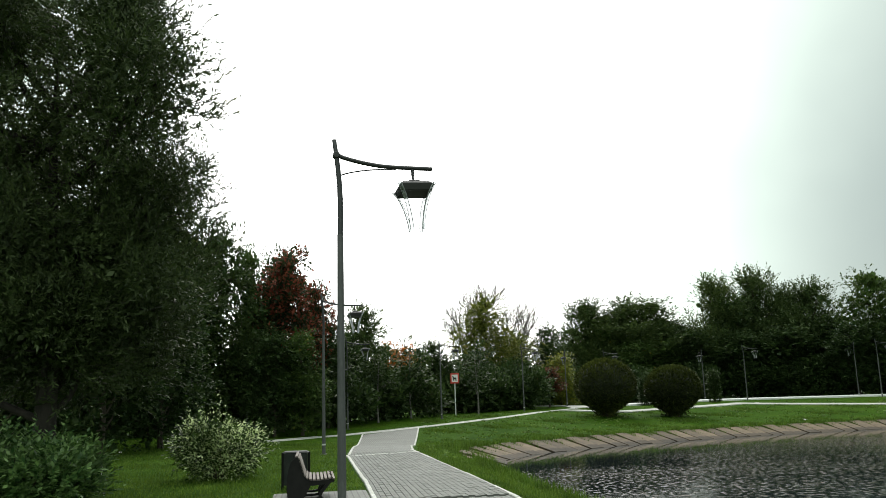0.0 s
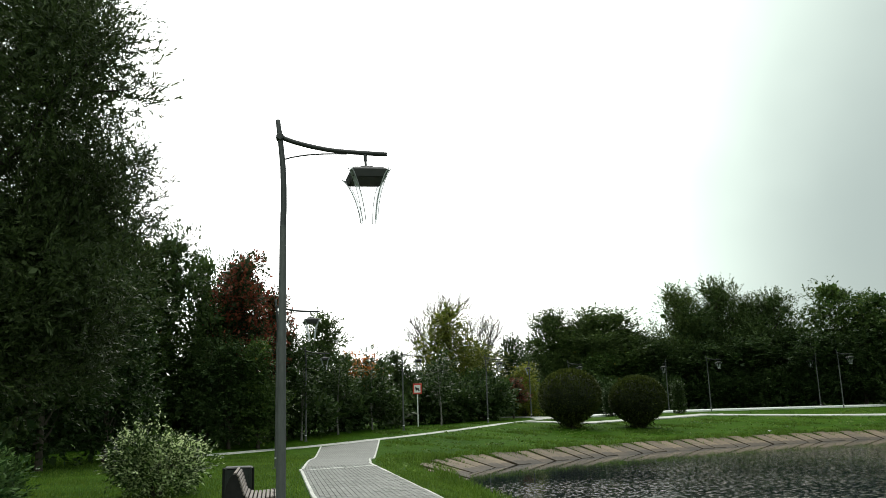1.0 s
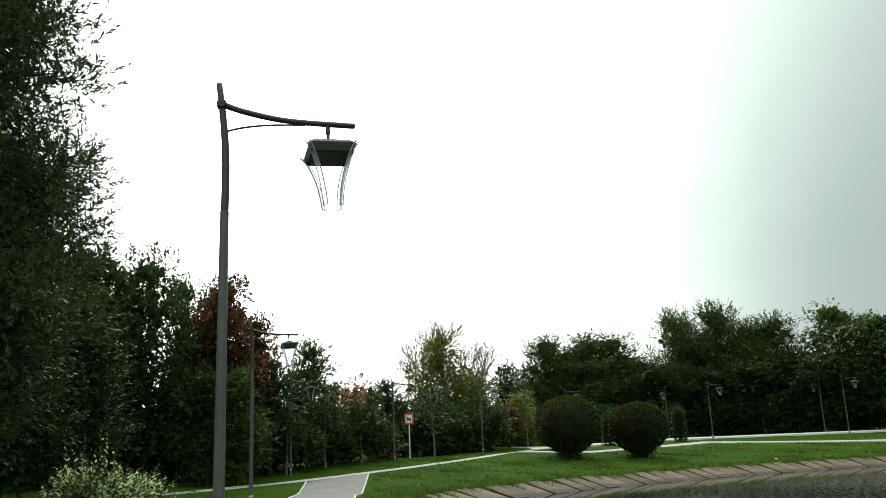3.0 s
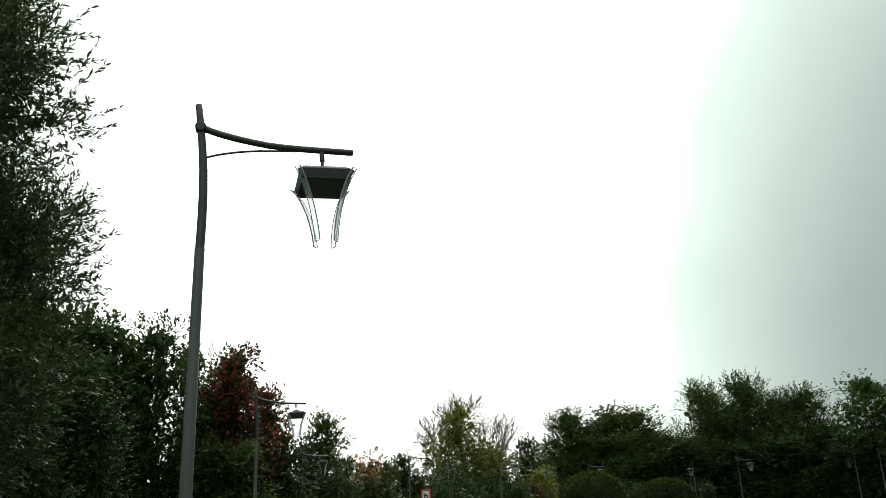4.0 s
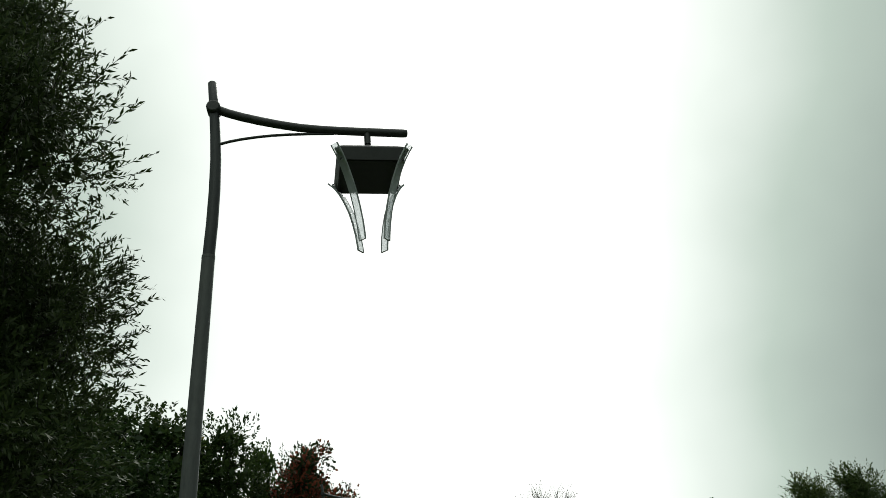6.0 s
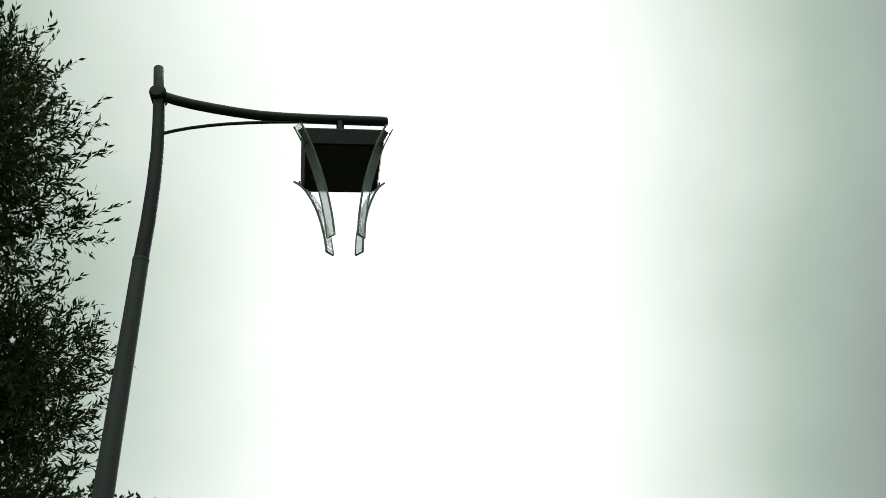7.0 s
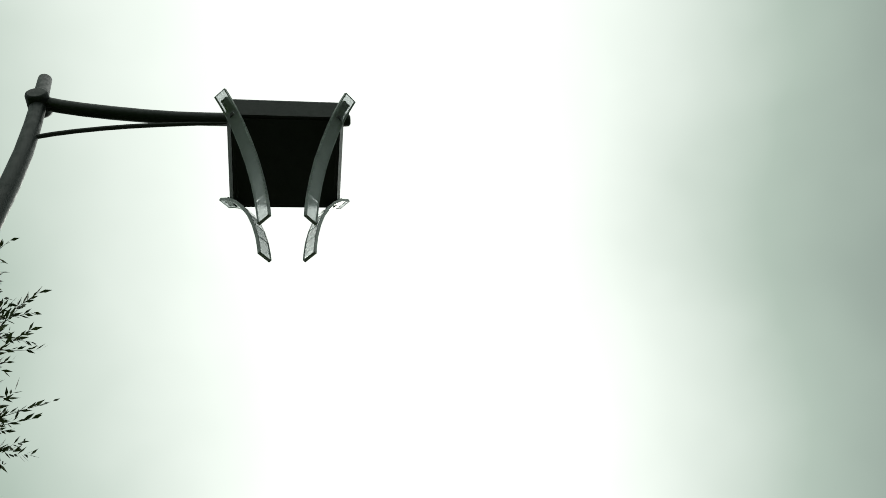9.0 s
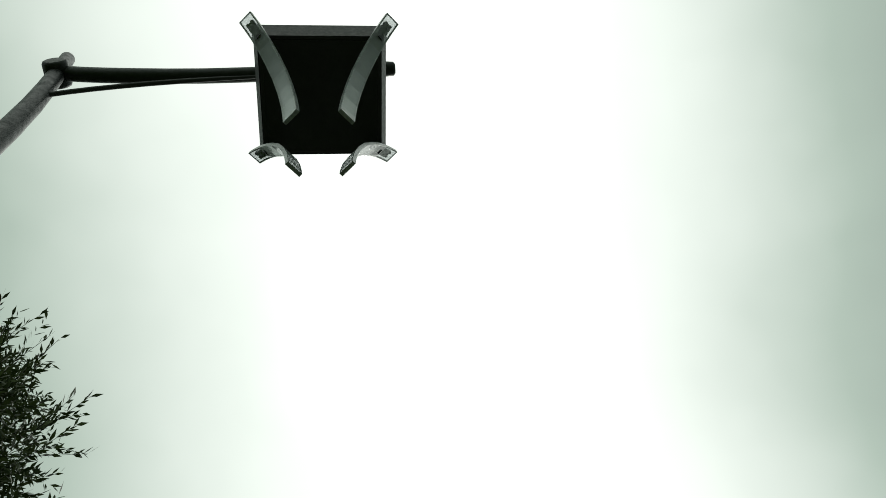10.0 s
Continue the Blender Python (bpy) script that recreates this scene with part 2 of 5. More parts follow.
damp_slab()
WATER = water_material()
BLACK_PAINT = plain("black_lamp_paint", (0.018, 0.019, 0.02), (0.03, 0.031, 0.033), 6, 0.45, bump_by=0.05)
GREY_PAINT = plain("grey_pole_paint", (0.066, 0.069, 0.07), (0.105, 0.108, 0.108), 3, 0.5, bump_by=0.08, stretch=(1, 1, 0.25))
# the pole's grey again, darkened to imitate backlight from the bright sky
BACKLIT_GREY = plain("backlit_pole_paint", (0.028, 0.03, 0.033), (0.044, 0.047, 0.05), 3, 0.45, bump_by=0.06)
BOX_PAINT = plain("lantern_paint", (0.014, 0.014, 0.015), (0.026, 0.026, 0.027), 8, 0.5, bump_by=0.05)
DARK_GLASS = plain("lantern_panel", (0.008, 0.008, 0.008), (0.014, 0.014, 0.013), 12, 0.6, bump_by=0.03)
ACRYLIC = acrylic_material()
ACRYLIC_EDGE = plain("acrylic_edge", (0.22, 0.23, 0.24), (0.42, 0.44, 0.45), 20, 0.25, bump_by=0.05)
STEEL = plain("bracket_steel", (0.16, 0.17, 0.18), (0.26, 0.27, 0.28), 10, 0.4, 0.6, bump_by=0.05)
WHITE_BAND = plain("white_band", (0.6, 0.6, 0.58), (0.75, 0.75, 0.72), 8, 0.6)
SLAT_WOOD = plain("weathered_slats", (0.1, 0.08, 0.066), (0.22, 0.185, 0.158), 3, 0.7, stretch=(8, 0.5, 8), bump_by=0.4)
BENCH_IRON = plain("bench_iron", (0.009, 0.009, 0.009), (0.018, 0.017, 0.016), 8, 0.55, bump_by=0.2)
BIN_PAINT = plain("bin_paint", (0.016, 0.02, 0.018), (0.03, 0.035, 0.03), 5, 0.55)
for _m in (BENCH_IRON, BIN_PAINT):
    _m.node_tree.nodes["Principled BSDF"].inputs["Specular IOR Level"].default_value = 0.15
BARK = plain("bark", (0.035, 0.028, 0.02), (0.1, 0.08, 0.06), 6, 0.9, stretch=(1, 1, 0.25), bump_by=0.8)
WILLOW_BARK = plain("willow_bark", (0.014, 0.012, 0.009), (0.045, 0.038, 0.03), 6, 0.9, stretch=(1, 1, 0.25), bump_by=0.8)
PALE_BARK = plain("pale_bark", (0.12, 0.112, 0.1), (0.24, 0.23, 0.21), 5, 0.85, bump_by=0.4)
SIGN_RED = plain("sign_red", (0.5, 0.04, 0.025), (0.6, 0.06, 0.04), 3, 0.5, bump_by=0.03)
SIGN_WHITE = plain("sign_white", (0.7, 0.7, 0.68), (0.8, 0.8, 0.78), 3, 0.5, bump_by=0.03)
SIGN_BLACK = plain("sign_black", (0.02, 0.02, 0.02), (0.03, 0.03, 0.03), 3, 0.5, bump_by=0.03)
PAPER = plain("paper", (0.65, 0.65, 0.62), (0.8, 0.8, 0.78), 5, 0.9)
WILLOW = foliage("willow_leaves", (0.022, 0.039, 0.013), (0.067, 0.097, 0.037), None, 0, 0.14)
GREEN = foliage("broadleaf_leaves", (0.036, 0.076, 0.018), (0.099, 0.153, 0.041), (0.282, 0.176, 0.028), 0.12)
DEEP = foliage("dark_leaves", (0.022, 0.049, 0.016), (0.062, 0.099, 0.031))
RED = foliage("red_maple_leaves", (0.26, 0.066, 0.046), (0.6, 0.165, 0.1), (0.035, 0.05, 0.02), 0.7, 0.45)
ORANGE = foliage("orange_leaves", (0.260, 0.091, 0.019), (0.6, 0.23, 0.05), (0.078, 0.104, 0.026), 0.24, 0.45)
OLIVE = foliage("yellowing_leaves", (0.101, 0.158, 0.023), (0.328, 0.328, 0.051), (0.374, 0.243, 0.045), 0.2)
POPLAR = foliage("silver_green_leaves", (0.040, 0.074, 0.023), (0.114, 0.161, 0.060))
CLIPPED = foliage("clipped_leaves", (0.020, 0.030, 0.006), (0.086, 0.103, 0.022))
# near-black colour that paints the shade deep inside the clipped bushes
INNER_SHADE = plain("inner_shade", (0.008, 0.012, 0.004), (0.022, 0.03, 0.01), 5, 0.95, bump_by=0.8)
PALE_LEAF = foliage("variegated_leaves", (0.018, 0.045, 0.01), (0.1, 0.17, 0.035), (0.7, 0.8, 0.42), 0.5, 0.3)
SHRUB_LEAF = foliage("glossy_shrub_leaves", (0.02, 0.06, 0.018), (0.16, 0.26, 0.095), None, 0, 0.28, 0.38)
WEED = foliage("weed_leaves", (0.07, 0.14, 0.025), (0.19, 0.28, 0.07))
BLADE = foliage("grass_blades", (0.052, 0.115, 0.012), (0.145, 0.225, 0.036))
WEEPING = foliage("weeping_leaves", (0.085, 0.12, 0.02), (0.25, 0.26, 0.06), (0.3, 0.24, 0.06), 0.12)
DRY = foliage("dry_leaves", (0.1, 0.1, 0.06), (0.2, 0.19, 0.12))


# ---- builders ----
class Shape:
    """Gathers tubes, boxes and prisms into one mesh."""

    def __init__(self):
        self.v, self.f, self.smooth = [], [], []

    def add(self, verts, faces, smooth=False):
        o = len(self.v)
        self.v += [tuple(p) for p in verts]
        self.f += [tuple(i + o for i in q) for q in faces]
        self.smooth += [smooth] * len(faces)

    def tube(self, pts, radii, n=12, caps=True):
        pts = [Vector(p) for p in pts]
        if isinstance(radii, (int, float)):
            radii = [radii] * len(pts)
        up, verts, faces = None, [], []
        for i, p in enumerate(pts):
            d = (pts[min(i + 1, len(pts) - 1)] - pts[max(i - 1, 0)]).normalized()
            if up is None:
                up = d.orthogonal().normalized()
            up = (up - d * up.dot(d)).normalized()
            w = d.cross(up)
            verts += [p + (up * math.cos(2 * math.pi * k / n) + w * math.sin(2 * math.pi * k / n)) * radii[i] for k in range(n)]
        for i in range(len(pts) - 1):
            for k in range(n):
                faces.append((i * n + k, i * n + (k + 1) % n, (i + 1) * n + (k + 1) % n, (i + 1) * n + k))
        self.add(verts, faces, True)
        if caps:
            o = len(verts) - n
            self.add(verts[:n], [tuple(range(n - 1, -1, -1))])
            self.add(verts[o:], [tuple(range(n))])

    def loft(self, rings, close=True):
        """Closed rings of equal length, skinned, with both ends capped."""
        n = len(rings[0])
        verts = [p for r in rings for p in r]
        faces = [(i * n + k, i * n + (k + 1) % n, (i + 1) * n + (k + 1) % n, (i + 1) * n + k) for i in range(len(rings) - 1) for k in range(n)]
        if close:
            faces += [tuple(range(n - 1, -1, -1)), tuple(range((len(rings) - 1) * n, len(rings) * n))]
        self.add(verts, faces)

    def box(self, c, s, bevel=0.0, turn=None):
        hx, hy, hz = s[0] / 2, s[1] / 2, s[2] / 2
        b = min(bevel, hx * 0.9, hy * 0.9, hz * 0.9)

        def ring(x, y, z):
            if not b:
                return [(-x, -y, z), (x, -y, z), (x, y, z), (-x, y, z)]
            return [(-x + b, -y, z), (x - b, -y, z), (x, -y + b, z), (x, y - b, z), (x - b, y, z), (-x + b, y, z), (-x, y - b, z), (-x, -y + b, z)]
        if b:
            rings = [ring(hx - b, hy - b, -hz), ring(hx, hy, -hz + b), ring(hx, hy, hz - b), ring(hx - b, hy - b, hz)]
        else:
            rings = [ring(hx, hy, -hz), ring(hx, hy, hz)]
        m = Matrix.Translation(c) @ (turn or Matrix.Identity(4))
        self.loft([[m @ Vector(p) for p in r] for r in rings])

    def mesh(self, name, mat):
        me = bpy.data.meshes.new(name)
        me.from_pydata(self.v, [], self.f)
        me.polygons.foreach_set("use_smooth", self.smooth)
        me.materials.append(mat)
        me.update()
        return me


def quads(name, verts, mat, corners=4, smooth=False):
    """A mesh of loose faces from an array of shape (count, corners, 3)."""
    verts = np.asarray(verts, dtype=np.float32)
    n = len(verts)
    me = bpy.data.meshes.new(name)
    me.vertices.add(n * corners)
    me.vertices.foreach_set("co", verts.reshape(-1))
    me.loops.add(n * corners)
    me.loops.foreach_set("vertex_index", np.arange(n * corners, dtype=np.int32))
    me.polygons.add(n)
    me.polygons.foreach_set("loop_start", np.arange(0, n * corners, corners, dtype=np.int32))
    me.materials.append(mat)
    me.update(calc_edges=True)
    return me


def part(name, shape, mat, parent, label=""):
    me = shape if isinstance(shape, bpy.types.Mesh) else shape.mesh(name, mat)
    ob = new(name, me)
    ob.parent = parent
    return tagged(ob, label)


def thing(name, label, category, m=None, group="", kind=""):
    ob = new(name)
    ob.empty_display_size = 0.2
    if m is not None:
        ob.matrix_basis = m
    return tagged(ob, label, category, group, kind)


def structure(name, shape, mat, label, category=""):
    me = shape if isinstance(shape, bpy.types.Mesh) else shape.mesh(name, mat)
    return tagged(new(name, me), label, category or name, "", "structure")


# ---- the lie of the land ----
RISE = ((-60, 0.0), (27, 0.0), (40, 0.3), (56, 0.57), (68, 0.72), (86, 0.98), (130, 1.15), (4000, 1.15))
SHORE = ((6.0, 5), (6.0, 14), (6.05, 20), (6.2, 24.5), (6.4, 27.5), (6.8, 30.5), (7.5, 33.4), (9.5, 36.5), (12.9, 39.0), (15.4, 40.6), (18.0, 42.1), (21.4, 43.7), (25.8, 45.5),
         (31.5, 47.2), (38.4, 48.5), (46, 48.2), (52, 45), (56, 37), (56, 21), (52, 9), (42, 2), (24, -1), (11, 1))
WATER_Z = -0.95


def smooth_ring(pts, rounds=2):
    for _ in range(rounds):
        out = []
        for a, b in zip(pts, pts[1:] + pts[:1]):
            out += [(a[0] * 0.75 + b[0] * 0.25, a[1] * 0.75 + b[1] * 0.25), (a[0] * 0.25 + b[0] * 0.75, a[1] * 0.25 + b[1] * 0.75)]
        pts = out
    return pts


POND = np.array(smooth_ring(list(SHORE)))


def pond_distance(x, y):
    """Signed distance to the water's edge, positive on land."""
    x, y = np.asarray(x, float).ravel(), np.asarray(y, float).ravel()
    a, b = POND, np.roll(POND, -1, axis=0)
    best, inside = np.full(x.shape, 1e9), np.zeros(x.shape, bool)
    for (ax, ay), (bx, by) in zip(a, b):
        dx, dy = bx - ax, by - ay
        t = np.clip(((x - ax) * dx + (y - ay) * dy) / (dx * dx + dy * dy), 0, 1)
        best = np.minimum(best, np.hypot(x - ax - t * dx, y - ay - t * dy))
        if abs(dy) > 1e-9:
            inside ^= ((ay > y) != (by > y)) & (x < dx * (y - ay) / dy + ax)
    return np.where(inside, -best, best)


def smoothstep(v, a, b):
    t = np.clip((np.asarray(v, float) - a) / (b - a), 0, 1)
    return t * t * (3 - 2 * t)


def base_height(x, y):
    d = np.asarray(y, float) + 0.35 * np.maximum(x, 0)
    return np.interp(d, [k for k, _ in RISE], [v for _, v in RISE])


def height(x, y):
    x, y = np.asarray(x, float), np.asarray(y, float)
    g, s = base_height(x, y).ravel(), pond_distance(x, y)
    near = WATER_Z + (g - WATER_Z) * smoothstep(s, -0.6, 3.4)
    far = np.where(s < 1.45, WATER_Z - 0.07 + 0.276 * s, -0.49 + (g + 0.49) * np.clip((s - 1.45) / 14.5, 0, 1))
    k = smoothstep(y.ravel(), 25.5, 37.5)
    z = near * (1 - k) + far * k
    z = np.where(s < 0, WATER_Z + np.maximum(s * 0.5, -1.3) - 0.02, z)
    return z.reshape(x.shape)


def land(x, y):
    return float(height(np.array([x]), np.array([y]))[0])


def spaced(stops):
    out = []
    for (a, step), (b, _) in zip(stops, stops[1:]):
        out += list(np.arange(a, b, step))
    return np.array(out + [stops[-1][0]])


def make_ground():
    xs = spaced([(-2500, 400), (-500, 60), (-80, 6), (-26, 1.0), (-6, 0.5), (30, 0.8), (60, 2), (90, 8), (150, 60), (600, 380), (2500, 1)])
    ys = spaced([(-1500, 300), (-300, 40), (-60, 5), (-15, 1.0), (4, 0.5), (48, 1.0), (110, 4), (150, 60), (600, 380), (2500, 1)])
    X, Y = np.meshgrid(xs, ys)
    Z = height(X, Y)
    Z = Z + 0.02 * np.sin(X * 1.3 + Y * 0.7) * np.cos(Y * 0.9) * (np.abs(X - 1.5) > 3.5)
    nx, ny = len(xs), len(ys)
    v = np.stack([X, Y, Z], -1).reshape(-1, 3)
    i = (np.arange(ny - 1)[:, None] * nx + np.arange(nx - 1)[None]).ravel()
    me = bpy.data.meshes.new("ground")
    me.from_pydata(v.tolist(), [], np.stack([i, i + 1, i + nx + 1, i + nx], -1).tolist())
    me.polygons.foreach_set("use_smooth", [True] * len(me.polygons))
    me.materials.append(LAWN)
    structure("ground", me, LAWN, "mown green lawn sloping down to a pond", "lawn")


make_ground()


def make_water():
    """The pond's surface; its ripple attribute falls off towards the sheltered margins."""
    xs, ys = np.arange(4, 58.1, 0.8), np.arange(-4, 48.1, 0.8)
    X, Y = np.meshgrid(xs, ys)
    d = pond_distance(X, Y).reshape(X.shape)
    v = np.stack([X, Y, np.full(X.shape, WATER_Z)], -1).reshape(-1, 3)
    nx = len(xs)
    i = (np.arange(len(ys) - 1)[:, None] * nx + np.arange(nx - 1)[None]).ravel()
    f = np.stack([i, i + 1, i + nx + 1, i + nx], -1)
    f = f[(d.ravel()[f] < 0.9).any(axis=1)]
    me = bpy.data.meshes.new("water")
    me.from_pydata(v.tolist(), [], f.tolist())
    a = me.attributes.new("ripple", "FLOAT", "POINT")
    a.data.foreach_set("value", (0.1 + 0.9 * np.maximum(smoothstep(-d.ravel(), 4.5, 10.0), 1 - smoothstep(Y.ravel(), 24, 29))).astype(np.float32))
    me.materials.append(WATER)
    structure("water", me, WATER, "dark rippled pond water reflecting the overcast sky", "pond")


make_water()


def ribbon(left, right, lift, thick=0.12, step=1.0, tilt=0.0):
    """A slab between two edge lines of equal count, laid on the land."""
    s, rows = Shape(), []
    for (a, b), (c, d) in zip(zip(left, left[1:]), zip(right, right[1:])):
        n = max(1, int(math.hypot(b[0] - a[0], b[1] - a[1]) / step))
        for i in range(n):
            t = i / n
            rows.append(((a[0] + (b[0] - a[0]) * t, a[1] + (b[1] - a[1]) * t), (c[0] + (d[0] - c[0]) * t, c[1] + (d[1] - c[1]) * t)))
    rows.append((left[-1], right[-1]))
    rings = []
    for p, q in rows:
        zp, zq = land(*p) + lift + tilt, land(*q) + lift
        rings.append([(p[0], p[1], zp), (q[0], q[1], zq), (q[0], q[1], zq - thick), (p[0], p[1], zp - thick)])
    s.loft(rings)
    return s


def offset_line(pts, d):
    out = []
    for i, p in enumerate(pts):
        a, b = pts[max(i - 1, 0)], pts[min(i + 1, len(pts) - 1)]
        l = math.hypot(b[0] - a[0], b[1] - a[1])
        out.append((p[0] + (b[1] - a[1]) / l * d, p[1] - (b[0] - a[0]) / l * d))
    return out


def along(line, step):
    """Points and headings at even steps on a polyline."""
    out, left = [], 0.0
    for a, b in zip(line, line[1:]):
        l = math.hypot(b[0] - a[0], b[1] - a[1])
        t = left
        while t < l:
            out.append((a[0] + (b[0] - a[0]) * t / l, a[1] + (b[1] - a[1]) * t / l, math.atan2(b[1] - a[1], b[0] - a[0])))
            t += step
        left = t - l
    return out


def kerbs(parent, line, long=1.0, lift=0.05, wide=0.08):
    s = Shape()
    s.box((0, 0, 0), (long - 0.012, wide, 0.2), 0.012)
    me = s.mesh("kerb", KERB)
    for x, y, a in along(line, long):
        rise = land(x + math.cos(a) * long, y + math.sin(a) * long) - land(x, y)
        x, y = x + math.cos(a) * long / 2, y + math.sin(a) * long / 2
        k = part("kerb", me, KERB, parent)
        k.matrix_basis = pose(x, y, land(x, y) + lift - 0.1 + random.uniform(-0.006, 0.006), 0, -math.degrees(math.atan2(rise, long)) + random.uniform(-0.3, 0.3), math.degrees(a) + random.uniform(-0.5, 0.5))


# main path: centre line, then a fan to the right up to the cross path
CENTRE = [(-1.4, -16), (-0.2, -4), (0.95, 3.5), (1.68, 9.5), (1.77, 14), (1.8, 22), (1.85, 25.3)]
HALF = 1.11
LEFT = offset_line(CENTRE, -HALF)[:-1] + [(0.69, 23.1), (0.9, 26.0), (1.35, 32.3), (2.28, 42.6)]
RIGHT = offset_line(CENTRE, HALF)[:-1] + [(2.9, 25.3), (3.2, 28.3), (3.85, 33.2), (5.87, 47.3)]
pavement = structure("pavement", ribbon(LEFT, RIGHT, 0.022), PAVING, "grey concrete block path with pale kerbs", "path")
kerbs(pavement, LEFT)
kerbs(pavement, RIGHT)
kerbs(pavement, [(0.78, 23.3), (2.75, 24.2)], 0.4, 0.05, 0.14)
CROSS = [(-6.0, 33.4), (-3.33, 36.8), (-0.46, 40.5), (1.97, 43.3), (5.87, 47.7), (8.3, 50.2), (11.6, 53.6), (17.5, 59.8), (22, 66)]
crossing = structure("pavement", ribbon(offset_line(CROSS, -0.22), offset_line(CROSS, 0.22), 0.015), PALE_PAVING, "narrow pale paved path crossing the lawn", "path")
kerbs(crossing, offset_line(CROSS, -0.26), 2.0, 0.03)
kerbs(crossing, offset_line(CROSS, 0.26), 2.0, 0.03)
RINGWAY = [(18.6, 60.4), (21, 59.0), (23.2, 58.7), (27, 60.3), (35, 63.4), (42, 61), (48.6, 58.4), (58, 51), (70, 40)]
ringway = structure("pavement", ribbon(offset_line(RINGWAY, -0.55), offset_line(RINGWAY, 0.55), 0.05), PALE_PAVING, "pale paved path around the pond", "path")
kerbs(ringway, offset_line(RINGWAY, 0.59), 2.0, 0.08)
BRANCH = [(22, 65.5), (23.5, 72), (22, 79), (17.5, 85)]
structure("pavement", ribbon(offset_line(BRANCH, -0.9), offset_line(BRANCH, 0.9), 0.06), PALE_PAVING, "pale paved branch path into the trees", "path")
WALLWAY = [(26.5, 67), (30.6, 69.6), (34, 72.2), (40.5, 73.0), (48, 70.2), (55.5, 67), (66, 59), (80, 47)]
structure("low_wall", ribbon(offset_line(WALLWAY, -0.25), offset_line(WALLWAY, 0.25), 0.13, 0.4, tilt=0.09), PALE_STONE, "low pale sloping concrete wall beyond the pond", "wall")
structure("pavement", ribbon([(-1.05, 10.6), (-1.05, 13.0)], [(0.55, 10.6), (0.57, 13.0)], 0.026), PAVING, "small paved pad under a park bench", "path")


JOINTS = []


def make_embankment():
    bank = thing("embankment", "row of weathered concrete slabs sloping into the pond", "embankment", None, "", "structure")
    line = [tuple(p) for p in POND]
    start = min(range(len(line)), key=lambda i: math.hypot(line[i][0] - 6.7, line[i][1] - 29.8))
    run = line[start:start + 60]
    shapes = []
    for k in range(5):
        s = Shape()
        w, l = 0.94, 1.95
        j = [random.uniform(-0.035, 0.03) for _ in range(8)]
        top = [(-w / 2 + j[0], j[1]), (w / 2 + j[2], j[3]), (w / 2 + j[4], l + j[5]), (-w / 2 + j[6], l + j[7])]
        inner = [(x * 0.975, 0.02 + y * 0.978) for x, y in top]
        s.loft([[(x, y, -0.12) for x, y in top], [(x, y, 0.045) for x, y in top], [(x, y, 0.06) for x, y in inner]])
        shapes.append(s.mesh("slab", SLAB))
    for x, y, a in along(run, 1.03):
        if x > 55 or y < 29.3:
            continue
        nx, ny = -math.sin(a), math.cos(a)
        if pond_distance([x + nx], [y + ny])[0] < 0:
            nx, ny = -nx, -ny
        px, py = x - nx * 0.4, y - ny * 0.4
        JOINTS.append((x - ny * 0.52, y + nx * 0.52, nx, ny))
        k = part("slab", random.choice(shapes), SLAB, bank)
        tilt = Matrix.Rotation(math.atan(0.276) + random.uniform(-0.018, 0.018), 4, "X")
        k.matrix_basis = pose(px, py, WATER_Z - 0.065 + random.uniform(-0.03, 0.03), 0, 0, math.degrees(math.atan2(ny, nx)) - 90 + random.uniform(-3.0, 3.0)) @ tilt


make_embankment()


